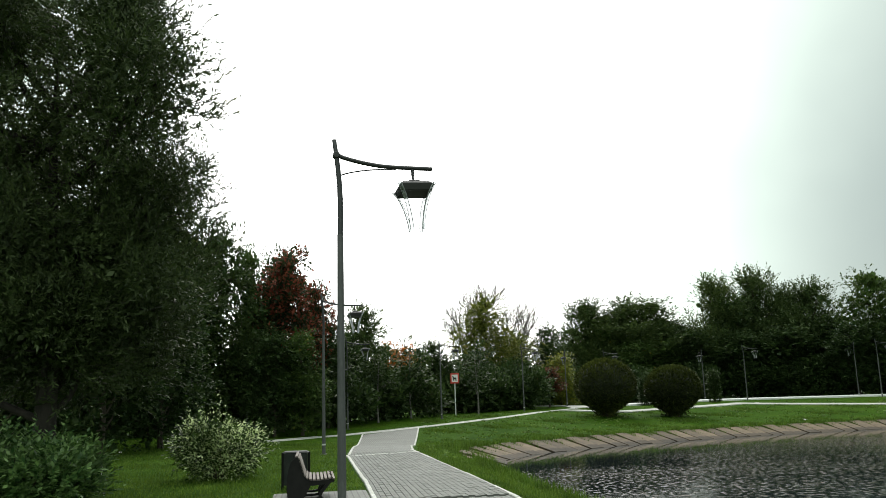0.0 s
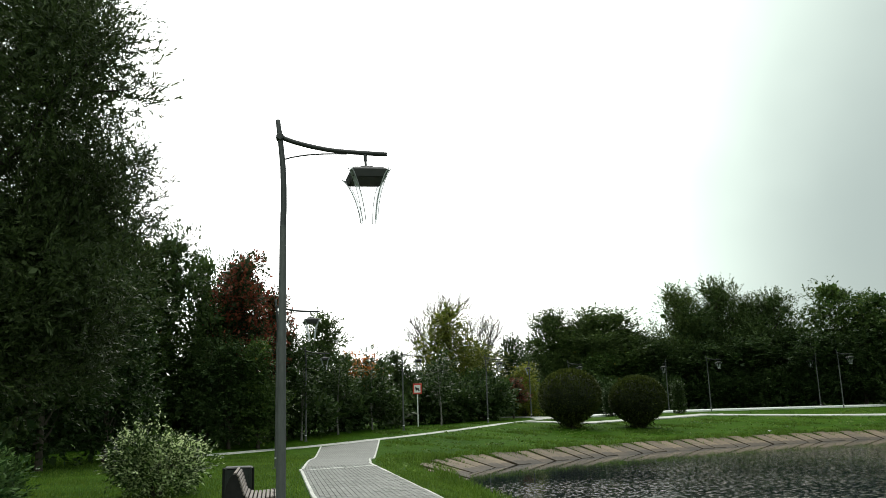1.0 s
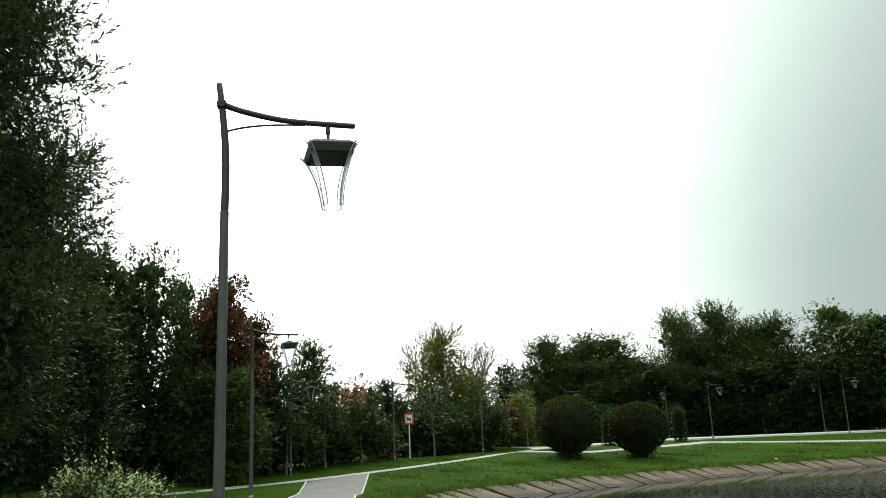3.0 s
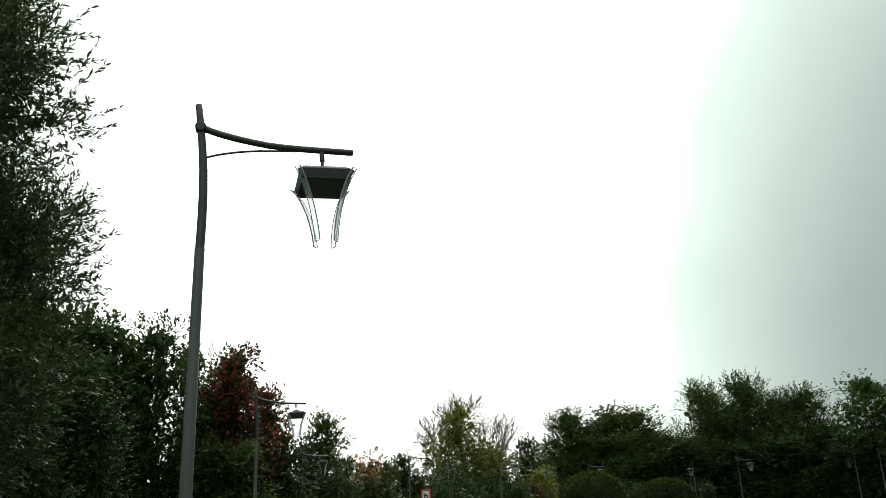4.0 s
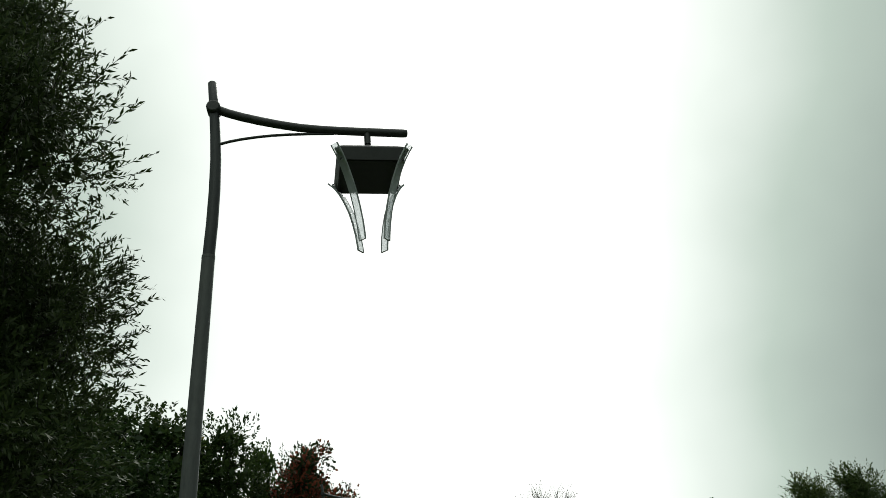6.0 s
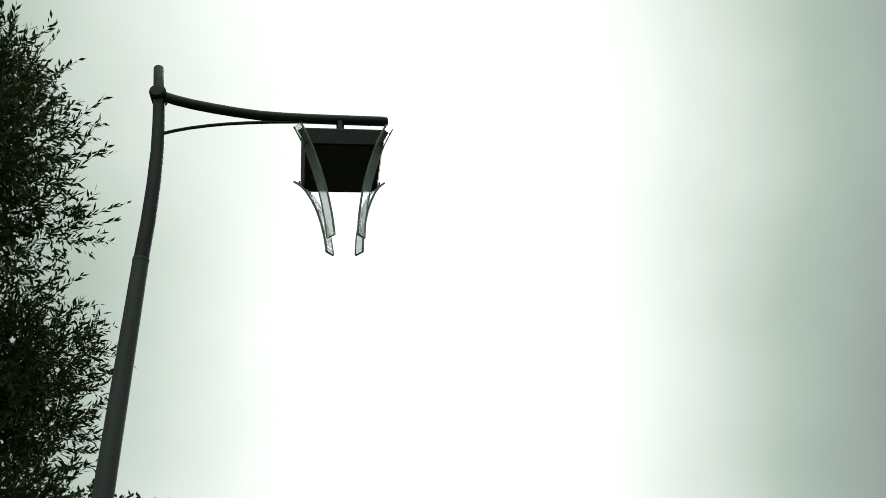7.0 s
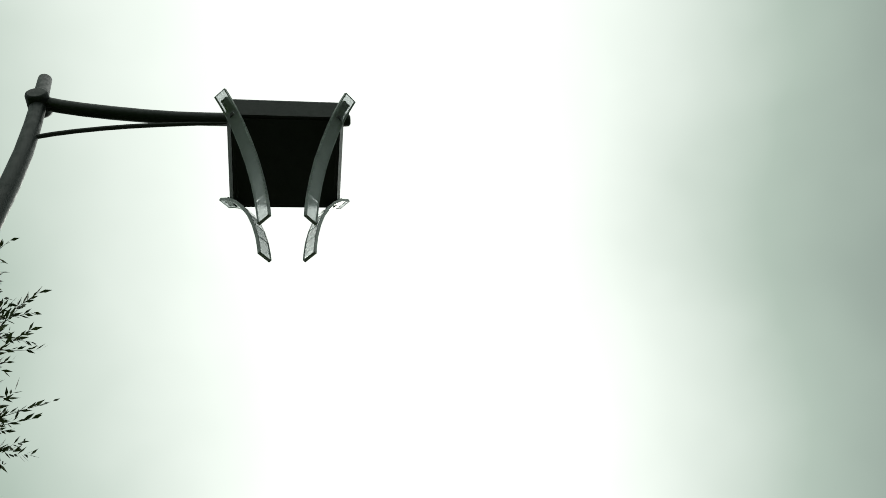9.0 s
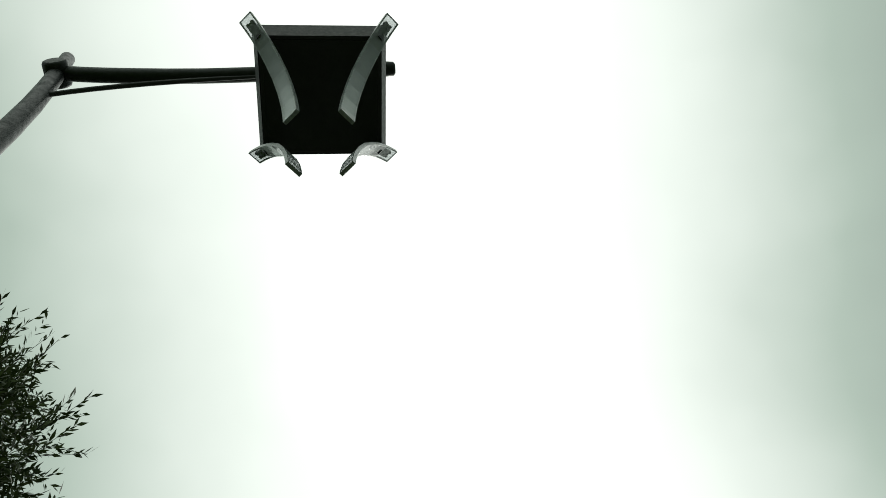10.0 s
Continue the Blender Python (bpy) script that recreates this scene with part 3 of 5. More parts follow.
# ---- street lamps ----
def make_lamp(m, banded):
    """Grey pole with a bowed top, curved arm with a brace, and a flat square lantern with four hanging acrylic strips."""
    lamp = thing("street_lamp", "tall grey park lamp with a curved arm and hanging square lantern", "street lamp", m, "park lamps")
    s = Shape()
    s.tube([(0, 0, -0.45), (0, 0, 0.5), (0, 0, 2.2), (0, 0, 4.215)], [0.071, 0.069, 0.06, 0.05], 20)
    s.tube([(0, 0, 4.2), (0, 0, 4.225)], 0.0515, 20)
    pole = part("pole", s, GREY_PAINT, lamp)
    if banded:
        s = Shape()
        s.tube([(0, 0, -0.02), (0, 0, 0.04)], 0.0745, 20)
        part("band", s, WHITE_BAND, pole, "white painted band near the foot")
    s = Shape()
    s.tube([(0, 0, -0.37), (0, 0, -0.34), (0, 0, -0.336)], [0.15, 0.15, 0.1], 20)
    part("base_plate", s, GREY_PAINT, pole)
    s = Shape()
    bow = [(0, 4.21), (0.006, 4.5), (0.004, 4.8), (-0.008, 5.1), (-0.03, 5.35), (-0.058, 5.6), (-0.092, 5.86)]
    s.tube([(x, 0, z) for x, z in bow] + [(-0.093, 0, 5.868)], [0.047, 0.047, 0.046, 0.044, 0.042, 0.04, 0.036, 0.03], 20)
    part("upper_pole", s, BACKLIT_GREY, lamp, "bowed upper pole, its grey darkened as if backlit")
    s = Shape()
    s.tube([(-0.058, -0.066, 5.592), (-0.058, -0.062, 5.592), (-0.058, -0.05, 5.592), (-0.058, 0.05, 5.592), (-0.058, 0.062, 5.592), (-0.058, 0.066, 5.592)], [0.045, 0.054, 0.059, 0.059, 0.054, 0.045], 24)
    part("collar", s, BLACK_PAINT, lamp)
    s = Shape()
    arm = [(-0.03, 5.592), (0.06, 5.556), (0.18, 5.52), (0.33, 5.484), (0.5, 5.45), (0.664, 5.424), (0.83, 5.41), (1.0, 5.402), (1.2, 5.396), (1.53, 5.388), (1.566, 5.387), (1.574, 5.387)]
    s.tube([(x, 0, z) for x, z in arm], [0.037] * 4 + [0.036] * 6 + [0.033, 0.02], 16)
    part("arm", s, BLACK_PAINT, lamp)
    s = Shape()
    brace = [(0.0, 5.243), (0.09, 5.274), (0.19, 5.3), (0.32, 5.325), (0.44, 5.342), (0.58, 5.355), (0.75, 5.364), (0.95, 5.366)]
    s.tube([(x, 0, z) for x, z in brace], [0.012] * 6 + [0.011, 0.008], 10)
    part("brace", s, BLACK_PAINT, lamp)
    # lantern
    cx = 1.23
    lantern = new("lantern")
    lantern.parent = lamp
    lantern.matrix_basis = pose(cx, 0, 5.385, -3.3, -2.2, 3.7) @ pose(0, 0, -5.421)
    s = Shape()
    s.tube([(0, 0, 5.43), (0, 0, 5.3)], 0.028, 16)
    s.tube([(0, 0, 5.3), (0, 0, 5.22), (0, 0, 5.19)], [0.019, 0.019, 0.045], 16)
    part("stem", s, BLACK_PAINT, lantern)

    def sq(h, z, b=0.012):
        return [(-h + b, -h, z), (h - b, -h, z), (h, -h + b, z), (h, h - b, z), (h - b, h, z), (-h + b, h, z), (-h, h - b, z), (-h, -h + b, z)]
    s = Shape()
    s.loft([sq(0.25, 4.975), sq(0.254, 4.97), sq(0.278, 5.075), sq(0.276, 5.085), sq(0.225, 5.13), sq(0.12, 5.15), sq(0.1, 5.185), sq(0.09, 5.195)])
    part("housing", s, BOX_PAINT, lantern)
    s = Shape()
    s.loft([sq(0.236, 4.964), sq(0.238, 4.976)])
    part("panel", s, DARK_GLASS, lantern, "black flat underside panel")
    prof = [(0.43, 5.085), (0.392, 5.045), (0.352, 4.995), (0.306, 4.92), (0.258, 4.82), (0.214, 4.71), (0.179, 4.59), (0.153, 4.47), (0.139, 4.37), (0.135, 4.325)]
    w, rim, th = 0.034, 0.0285, 0.0075
    rings = []
    for i, (r, z) in enumerate(prof):
        a, b = prof[max(i - 1, 0)], prof[min(i + 1, len(prof) - 1)]
        l = math.hypot(b[0] - a[0], b[1] - a[1])
        nr, nz = (b[1] - a[1]) / l * th, -(b[0] - a[0]) / l * th
        rings.append([(r + nr, y, z + nz) for y in (-w, -rim, rim, w)] + [(r - nr, y, z - nz) for y in (w, rim, -rim, -w)])
    strip = Shape()
    strip.loft(rings)
    strip = strip.mesh("acrylic_strip", ACRYLIC)
    strip.materials.append(ACRYLIC_EDGE)
    for f in strip.polygons:
        f.material_index = 0 if f.index % 8 in (1, 5) else 1
        f.material_index = 1 if f.material_index or len(strip.polygons) - f.index <= 2 else 0
    clip = Shape()
    turn = Matrix.Rotation(radians(-46), 4, "Y")
    clip.box((0.366, 0, 5.03), (0.1, 0.04, 0.012), 0.003, turn)
    clip.box((0.35, 0, 5.045), (0.09, 0.024, 0.02), 0.003)
    clip.tube([(0.405, 0.012, 5.05), (0.388, 0.012, 5.075)], 0.007, 8)
    clip.tube([(0.405, -0.012, 5.05), (0.388, -0.012, 5.075)], 0.007, 8)
    clip = clip.mesh("bracket", STEEL)
    for k in range(4):
        p = part("acrylic_strip", strip, ACRYLIC, lantern, "clear curved acrylic strip")
        p.matrix_basis = pose(0, 0, 0, 0, 0, 45 + 90 * k)
        p = part("bracket", clip, STEEL, lantern, "steel bracket")
        p.matrix_basis = pose(0, 0, 0, 0, 0, 45 + 90 * k)
    return lamp


def lamp_at(x, y, turn=0.0):
    """The lamp's own measures start 0.37 above its foot and are a little over life size."""
    return Matrix.LocRotScale((x, y, land(x, y) + 0.311), Euler((0, 0, radians(turn))), (0.84, 0.84, 0.84))


make_lamp(lamp_at(0, 8.87, 1.0), False)
lamp = make_lamp(lamp_at(0.0, 25.35), True)
for x, y, turn in ((1.66, 46.4, -4), (8.27, 53.7, -6), (16.1, 61.9, -8), (23.0, 72.8, 80), (38.7, 77.0, 78), (40.3, 71.6, -14), (51.2, 70.6, 85), (50.6, 66.5, -16), (27.8, 75.4, -10)):
    # a copy keeps the first lamp's scale
    copy_thing(lamp, lamp_at(x, y, turn) @ Matrix.Diagonal((1 / 0.84, 1 / 0.84, 1 / 0.84, 1)))


# ---- bench and bin ----
def make_bench(m, length=1.5):
    bench = thing("park_bench", "slatted wooden park bench with dark curved iron ends", "bench", m)
    # profile from the top of the back to the front of the seat; the bench faces +x and runs along y
    prof = [(-0.25, 0.83), (-0.215, 0.835), (-0.18, 0.78), (-0.15, 0.68), (-0.125, 0.58), (-0.095, 0.48), (-0.045, 0.42), (0.04, 0.4), (0.14, 0.4), (0.24, 0.41), (0.33, 0.42), (0.39, 0.41)]
    end = Shape()

    def plate(line, wide, half=0.024):
        rings = []
        for i, (x, z) in enumerate(line):
            a, b = line[max(i - 1, 0)], line[min(i + 1, len(line) - 1)]
            l = math.hypot(b[0] - a[0], b[1] - a[1])
            nx, nz = -(b[1] - a[1]) / l, (b[0] - a[0]) / l
            w = wide[i] if isinstance(wide, list) else wide
            rings.append([(x, -half, z), (x, half, z), (x - nx * w, half, z - nz * w), (x - nx * w, -half, z - nz * w)])
        end.loft(rings)
    plate([(x + 0.005, z - 0.022) for x, z in prof], [0.06, 0.11, 0.15, 0.17, 0.18, 0.16, 0.11, 0.085, 0.075, 0.07, 0.06, 0.045])
    plate([(-0.1, 0.44), (-0.16, 0.3), (-0.22, 0.15), (-0.3, 0.0)], [0.15, 0.13, 0.11, 0.1])
    plate([(0.37, 0.43), (0.35, 0.36), (0.28, 0.26), (0.2, 0.16), (0.17, 0.08), (0.19, 0.0)], [0.05, 0.06, 0.055, 0.05, 0.045, 0.05])
    plate([(0.2, 0.06), (0.05, 0.03), (-0.12, 0.03), (-0.27, 0.05)], 0.04)
    # broad rounded panel that closes the back of each end
    side = [(-0.215, 0.815), (-0.17, 0.77), (-0.14, 0.66), (-0.11, 0.54), (-0.07, 0.43), (0.0, 0.37), (-0.02, 0.25), (-0.08, 0.12), (-0.16, 0.0), (-0.36, 0.0), (-0.39, 0.2), (-0.39, 0.42), (-0.36, 0.62), (-0.31, 0.76), (-0.26, 0.815)]
    end.loft([[(x, -0.03, z) for x, z in side], [(x, 0.03, z) for x, z in side]])
    end = end.mesh("end_frame", BENCH_IRON)
    for y in (0.06, length / 2, length - 0.06):
        part("end_frame", end, BENCH_IRON, bench, "dark curved iron end frame").matrix_basis = pose(0, y, 0)
    # slats at even steps along the profile
    pts, walked = [], [0.0]
    for a, b in zip(prof, prof[1:]):
        walked.append(walked[-1] + math.hypot(b[0] - a[0], b[1] - a[1]))
    s = Shape()
    s.box((0, length / 2, 0), (0.046, length, 0.026), 0.006)
    slat = s.mesh("slat", SLAT_WOOD)
    n = 15
    for i in range(n):
        d = 0.02 + (walked[-1] - 0.03) * i / (n - 1)
        x, z = np.interp(d, walked, [p[0] for p in prof]), np.interp(d, walked, [p[1] for p in prof])
        x2, z2 = np.interp(d + 0.01, walked, [p[0] for p in prof]), np.interp(d + 0.01, walked, [p[1] for p in prof])
        a = math.degrees(math.atan2(z2 - z, x2 - x))
        part("slat", slat, SLAT_WOOD, bench).matrix_basis = pose(float(x), random.uniform(-0.004, 0.004), float(z), 0, -a, 0)
    return bench


make_bench(pose(-0.41, 11.4, 0.024) @ Matrix.Diagonal((0.97, 0.97, 0.86, 1)))


def make_bin(m):
    b = thing("litter_bin", "grey-green square metal litter bin beside a park bench", "litter bin", m)
    s = Shape()
    for x, y, sx, sy in ((-0.2, 0, 0.02, 0.42), (0.2, 0, 0.02, 0.42), (0, -0.2, 0.38, 0.02), (0, 0.2, 0.38, 0.02)):
        s.box((x, y, 0.4), (sx, sy, 0.62), 0.004)
    s.box((0, 0, 0.1), (0.38, 0.38, 0.02))
    part("body", s, BIN_PAINT, b)
    post = Shape()
    post.box((0, 0, 0.36), (0.045, 0.045, 0.74), 0.006)
    post = post.mesh("post", BENCH_IRON)
    for x in (-0.235, 0.235):
        part("post", post, BENCH_IRON, b).matrix_basis = pose(x, 0, 0)
    s = Shape()
    s.loft([[(-0.23, -0.22, 0.725), (0.23, -0.22, 0.725), (0.23, 0.22, 0.725), (-0.23, 0.22, 0.725)], [(-0.2, -0.19, 0.75), (0.2, -0.19, 0.75), (0.2, 0.19, 0.75), (-0.2, 0.19, 0.75)]])
    part("rim", s, BIN_PAINT, b)


make_bin(pose(-0.69, 14.1, 0) @ Matrix.Diagonal((1.06, 1.04, 0.93, 1)))


# ---- sign ----
def make_sign(m):
    sign = thing("park_sign", "square white sign with a red border on a white post", "sign", m)
    s = Shape()
    s.tube([(0, 0, -0.1), (0, 0, 3.3)], 0.05, 10)
    part("post", s, SIGN_WHITE, sign)
    s = Shape()
    s.box((0, -0.07, 2.95), (0.74, 0.03, 0.82), 0.01)
    board = part("board", s, SIGN_RED, sign, "red-bordered board")
    s = Shape()
    s.box((0, -0.09, 2.95), (0.52, 0.012, 0.58), 0.003)
    part("face", s, SIGN_WHITE, board, "white face")
    s = Shape()
    s.box((0, -0.1, 2.94), (0.3, 0.008, 0.14), 0.002)
    s.box((-0.12, -0.1, 3.02), (0.1, 0.008, 0.14), 0.002)
    s.box((0.1, -0.1, 2.84), (0.07, 0.008, 0.14), 0.002)
    s.box((-0.1, -0.1, 2.84), (0.07, 0.008, 0.14), 0.002)
    s.box((0, -0.104, 2.95), (0.56, 0.006, 0.05), 0.002, Matrix.Rotation(radians(42), 4, "Y"))
    part("pictogram", s, SIGN_BLACK, board, "plain black shape")


make_sign(pose(9.85, 57.3, land(9.85, 57.3), 0, 0, -10) @ Matrix.Diagonal((0.84, 0.84, 0.9, 1)))


# ---- foliage ----
def unit(v):
    return v / np.maximum(np.linalg.norm(v, axis=-1, keepdims=True), 1e-9)


def leaves(base, way, length, wide, rng, flat=0.0):
    """Rhombic leaves from points, directions and sizes, each turned at random about its axis."""
    side = unit(np.cross(way, unit(rng.normal(size=way.shape)) + np.array([0, 0, 2.2 * flat])))
    tip = base + way * length[:, None]
    mid = base + way * (length * 0.45)[:, None]
    h = side * (wide / 2)[:, None]
    return np.stack([base, mid + h, tip, mid - h], axis=1)


def twigs(root, way, long, per, leaf, rng, spread=0.8, droop=0.0, flat=0.7):
    """Leafy twigs: per leaves along each, set at an angle to it."""
    n = len(root)
    t = np.tile(np.linspace(0.12, 1.0, per), (n, 1)) + rng.uniform(-0.03, 0.03, (n, per))
    bend = np.zeros((n, per, 3))
    bend[..., 2] = -droop * t ** 2 * long[:, None]
    p = root[:, None] + way[:, None] * (t * long[:, None])[..., None] + bend
    perp = unit(np.cross(np.repeat(way[:, None], per, 1), unit(rng.normal(size=(n, per, 3)))))
    d = unit(np.repeat(way[:, None], per, 1) + perp * spread)
    d, p = d.reshape(-1, 3), p.reshape(-1, 3)
    d = unit(d * (1, 1, 1 - 0.5 * flat))
    size = leaf[0] * rng.uniform(0.65, 1.25, len(p))
    return leaves(p, d, size, size * leaf[1], rng, flat)


def lobes_to_twigs(lobes, count, rng, shell=0.5, up=0.25):
    vol = np.array([(r[0] * r[1] * r[2]) ** 0.75 for _, r in lobes])
    pick = rng.choice(len(lobes), count, p=vol / vol.sum())
    c, r = np.array([l[0] for l in lobes])[pick], np.array([l[1] for l in lobes])[pick]
    d = unit(rng.normal(size=(count, 3)))
    k = shell + (1 - shell) * rng.uniform(0, 1, count) ** 0.7
    way = unit(d + np.array([0, 0, up]) + rng.normal(size=(count, 3)) * 0.35)
    return c + d * r * k[:, None], way


def wood(lobes, top, girth, foot=0.0, rng=None, lean=(0, 0)):
    """Tapered trunk with limbs that reach into the lobes."""
    s = Shape()
    trunk = [(lean[0] * t + 0.08 * math.sin(5 * t), lean[1] * t + 0.06 * math.cos(4 * t), foot - 0.15 + (top - foot) * t) for t in (0, 0.03, 0.15, 0.35, 0.6, 0.85, 1.0)]
    s.tube(trunk, [girth * k for k in (1.5, 1.15, 1.0, 0.82, 0.58, 0.3, 0.1)], 10)
    for c, r in lobes:
        z = min(max(c[2] - 0.9 * r[2] - 0.4, foot + 0.12 * (top - foot)), foot + 0.85 * (top - foot))
        t = (z - foot) / (top - foot)
        a = Vector((lean[0] * t, lean[1] * t, z))
        b = Vector(c)
        mid = a.lerp(b, 0.5) + Vector((0, 0, -0.12 * (b - a).length))
        s.tube([a, mid, b, b + Vector((0, 0, r[2] * 0.5))], [girth * 0.42, girth * 0.3, girth * 0.17, girth * 0.05], 7)
        for _ in range(4):
            e = b + Vector(unit(rng.normal(size=3)) * np.array(r) * 0.75)
            s.tube([mid.lerp(b, 0.6), (mid.lerp(b, 0.6)).lerp(e, 0.5) + Vector((0, 0, 0.1)), e], [girth * 0.15, girth * 0.1, girth * 0.03], 5)
    return s


def clumps(lobes, each, size, rng):
    """Many small lobes set into the large ones, so that the crown is lumpy."""
    out = []
    for c, r in lobes:
        for _ in range(max(3, int(each * (r[0] * r[1] * r[2]) ** 0.6))):
            d = unit(rng.normal(size=3))
            k = rng.uniform(0.1, 1.0) ** 0.45 * 0.84
            q = size * rng.uniform(0.6, 1.3)
            out.append((tuple(np.array(c) + d * np.array(r) * k), (q, q, q * rng.uniform(0.6, 0.95))))
    return out


def tree(name, label, m, lobes, top, girth, mat, n_twigs, per, leaf, long, bark=BARK, seed=1, spread=0.8, droop=0.0, up=0.25, shell=0.5, group="", lean=(0, 0), flat=0.7, lumps=(4.4, 0.85), heart=0, heart_leaf=0.8, shoots=0):
    rng = np.random.default_rng(seed)
    t = thing(name, label, "tree", m, group)
    part("trunk", wood(lobes, top, girth, 0, rng, lean), bark, t, "tapered trunk with limbs")
    root, way = lobes_to_twigs(clumps(lobes, *lumps, rng), n_twigs, rng, shell, up)
    made = [twigs(root, way, rng.uniform(0.6, 1.3, n_twigs) * long, per, leaf, rng, spread, droop, flat)]
    if heart:
        # close foliage deep inside the crown
        pick = rng.choice(len(lobes), heart)
        d = unit(rng.normal(size=(heart, 3))) * (0.72 * rng.uniform(0, 1, heart) ** 0.4)[:, None]
        q = np.array([lobes[i][0] for i in pick]) + d * np.array([lobes[i][1] for i in pick])
        q[:, 2] = np.maximum(q[:, 2], 0.5)
        size = heart_leaf * rng.uniform(0.6, 1.3, heart)
        made.append(leaves(q, unit(rng.normal(size=(heart, 3))), size, size * 0.7, rng, 0.2))
    if shoots:
        # long shoots reaching out of the crown, each with its stem
        root, way = lobes_to_twigs(lobes, shoots, rng, 0.74, up + 0.2)
        reach = rng.uniform(0.35, 0.8, shoots)
        made.append(twigs(root, way, reach, 16, leaf, rng, 0.6, 0.08, 0.0))
        side = unit(np.cross(way, unit(rng.normal(size=way.shape)))) * 0.005
        tip, over = root + way * reach[:, None] - np.array([0, 0, 0.08]) * reach[:, None], np.cross(way, side)
        stems = np.concatenate([np.stack([root - v, root + v, tip + v * 0.3, tip - v * 0.3], 1) for v in (side, over)])
        part("shoot_growth", quads("shoot_growth", stems, bark), bark, t, "thin dark leafy shoots")
    part("crown", quads("crown", np.concatenate(made), mat), mat, t)
    return t


# the willow beside the path
W = (-5.54, 14.8)
WILLOW_LOBES = [((p[0] * 0.84 - W[0], p[1] * 0.84 - W[1], (p[2] + 0.37) * 0.84), (r[0] * 0.84, r[1] * 0.84, r[2] * 0.84)) for p, r in (
    ((-4.35, 15.8, 8.5), (1.75, 2.0, 1.4)), ((-4.6, 17.8, 6.2), (1.7, 1.9, 1.5)), ((-5.15, 19.0, 7.4), (1.75, 1.8, 1.7)), ((-4.85, 16.1, 10.1), (1.6, 1.8, 1.35)), ((-7.6, 19.4, 3.8), (2.6, 2.0, 2.0)), ((-6.0, 18.6, 3.6), (1.8, 1.6, 1.8)),
    ((-7.4, 17.6, 7.9), (2.5, 2.5, 2.0)), ((-7.0, 17.8, 5.2), (2.8, 2.8, 1.9)), ((-9.6, 18.0, 6.6), (2.8, 2.8, 2.8)),
    ((-10.0, 18.2, 10.2), (2.0, 2.4, 2.2)), ((-4.5, 17.2, 4.5), (1.85, 2.0, 1.5)), ((-5.6, 18.2, 3.0), (2.0, 1.8, 1.5)), ((-9.2, 17.0, 3.4), (2.4, 2.4, 1.8)), ((-6.4, 17.0, 3.3), (1.8, 1.8, 1.4)),
    ((-5.0, 16.6, 11.3), (0.95, 1.0, 0.85)), ((-8.0, 17.6, 10.4), (2.2, 2.2, 1.8)), ((-8.6, 17.4, 12.4), (2.2, 2.2, 1.8)))]
tree("willow_tree", "large dark green willow with narrow leaves beside the path", pose(W[0], W[1], land(*W)), WILLOW_LOBES, 9.0, 0.21, WILLOW, 22500, 13,
     (0.118, 0.28), 0.5, WILLOW_BARK, seed=3, spread=1.0, up=0.4, shell=0.3, flat=0.0, lumps=(8.5, 0.5), shoots=2600, heart=6000, heart_leaf=0.14)


def crown_lobes(h, w, low, n, rng, taper=0.5):
    """Lobes filling an egg-shaped crown from low to h."""
    out = []
    for i in range(n):
        t = (i + 0.5) / n
        z = low + (h - low) * t
        half = w / 2 * math.sin(math.pi * min(0.12 + t * (0.62 + 0.3 * taper), 0.97)) ** 0.7 * (1 - taper * t * 0.6)
        a = rng.uniform(0, 6.28)
        d = half * rng.uniform(0.25, 0.6)
        r = max(half * rng.uniform(0.5, 0.75), 0.35)
        out.append(((d * math.cos(a), d * math.sin(a), z), (r, r, min(r * 1.05, max(0.5, (h - z) * 0.9)))))
        out.append(((-d * math.cos(a + 0.7), -d * math.sin(a + 0.7), z - 0.3), (r * 0.9, r * 0.9, min(r * 0.9, max(0.45, (h - z) * 0.9)))))
    return out


def kind_of_tree(name, label, mat, h, w, low, n, twig_count, per, leaf, long, seed, taper=0.5, up=0.3, bark=BARK, girth=0.16, spread=0.9, shell=0.5, droop=0.0, heart=1000):
    """One tree of its kind, standing at its first place."""
    rng = np.random.default_rng(seed)
    return lambda m: tree(name, label, m, crown_lobes(h, w, low, n, rng, taper), h * 0.9, girth, mat, twig_count, per, leaf, long, bark, seed, spread, droop, up, shell, "trees round the park", heart=heart, heart_leaf=0.042 * h)


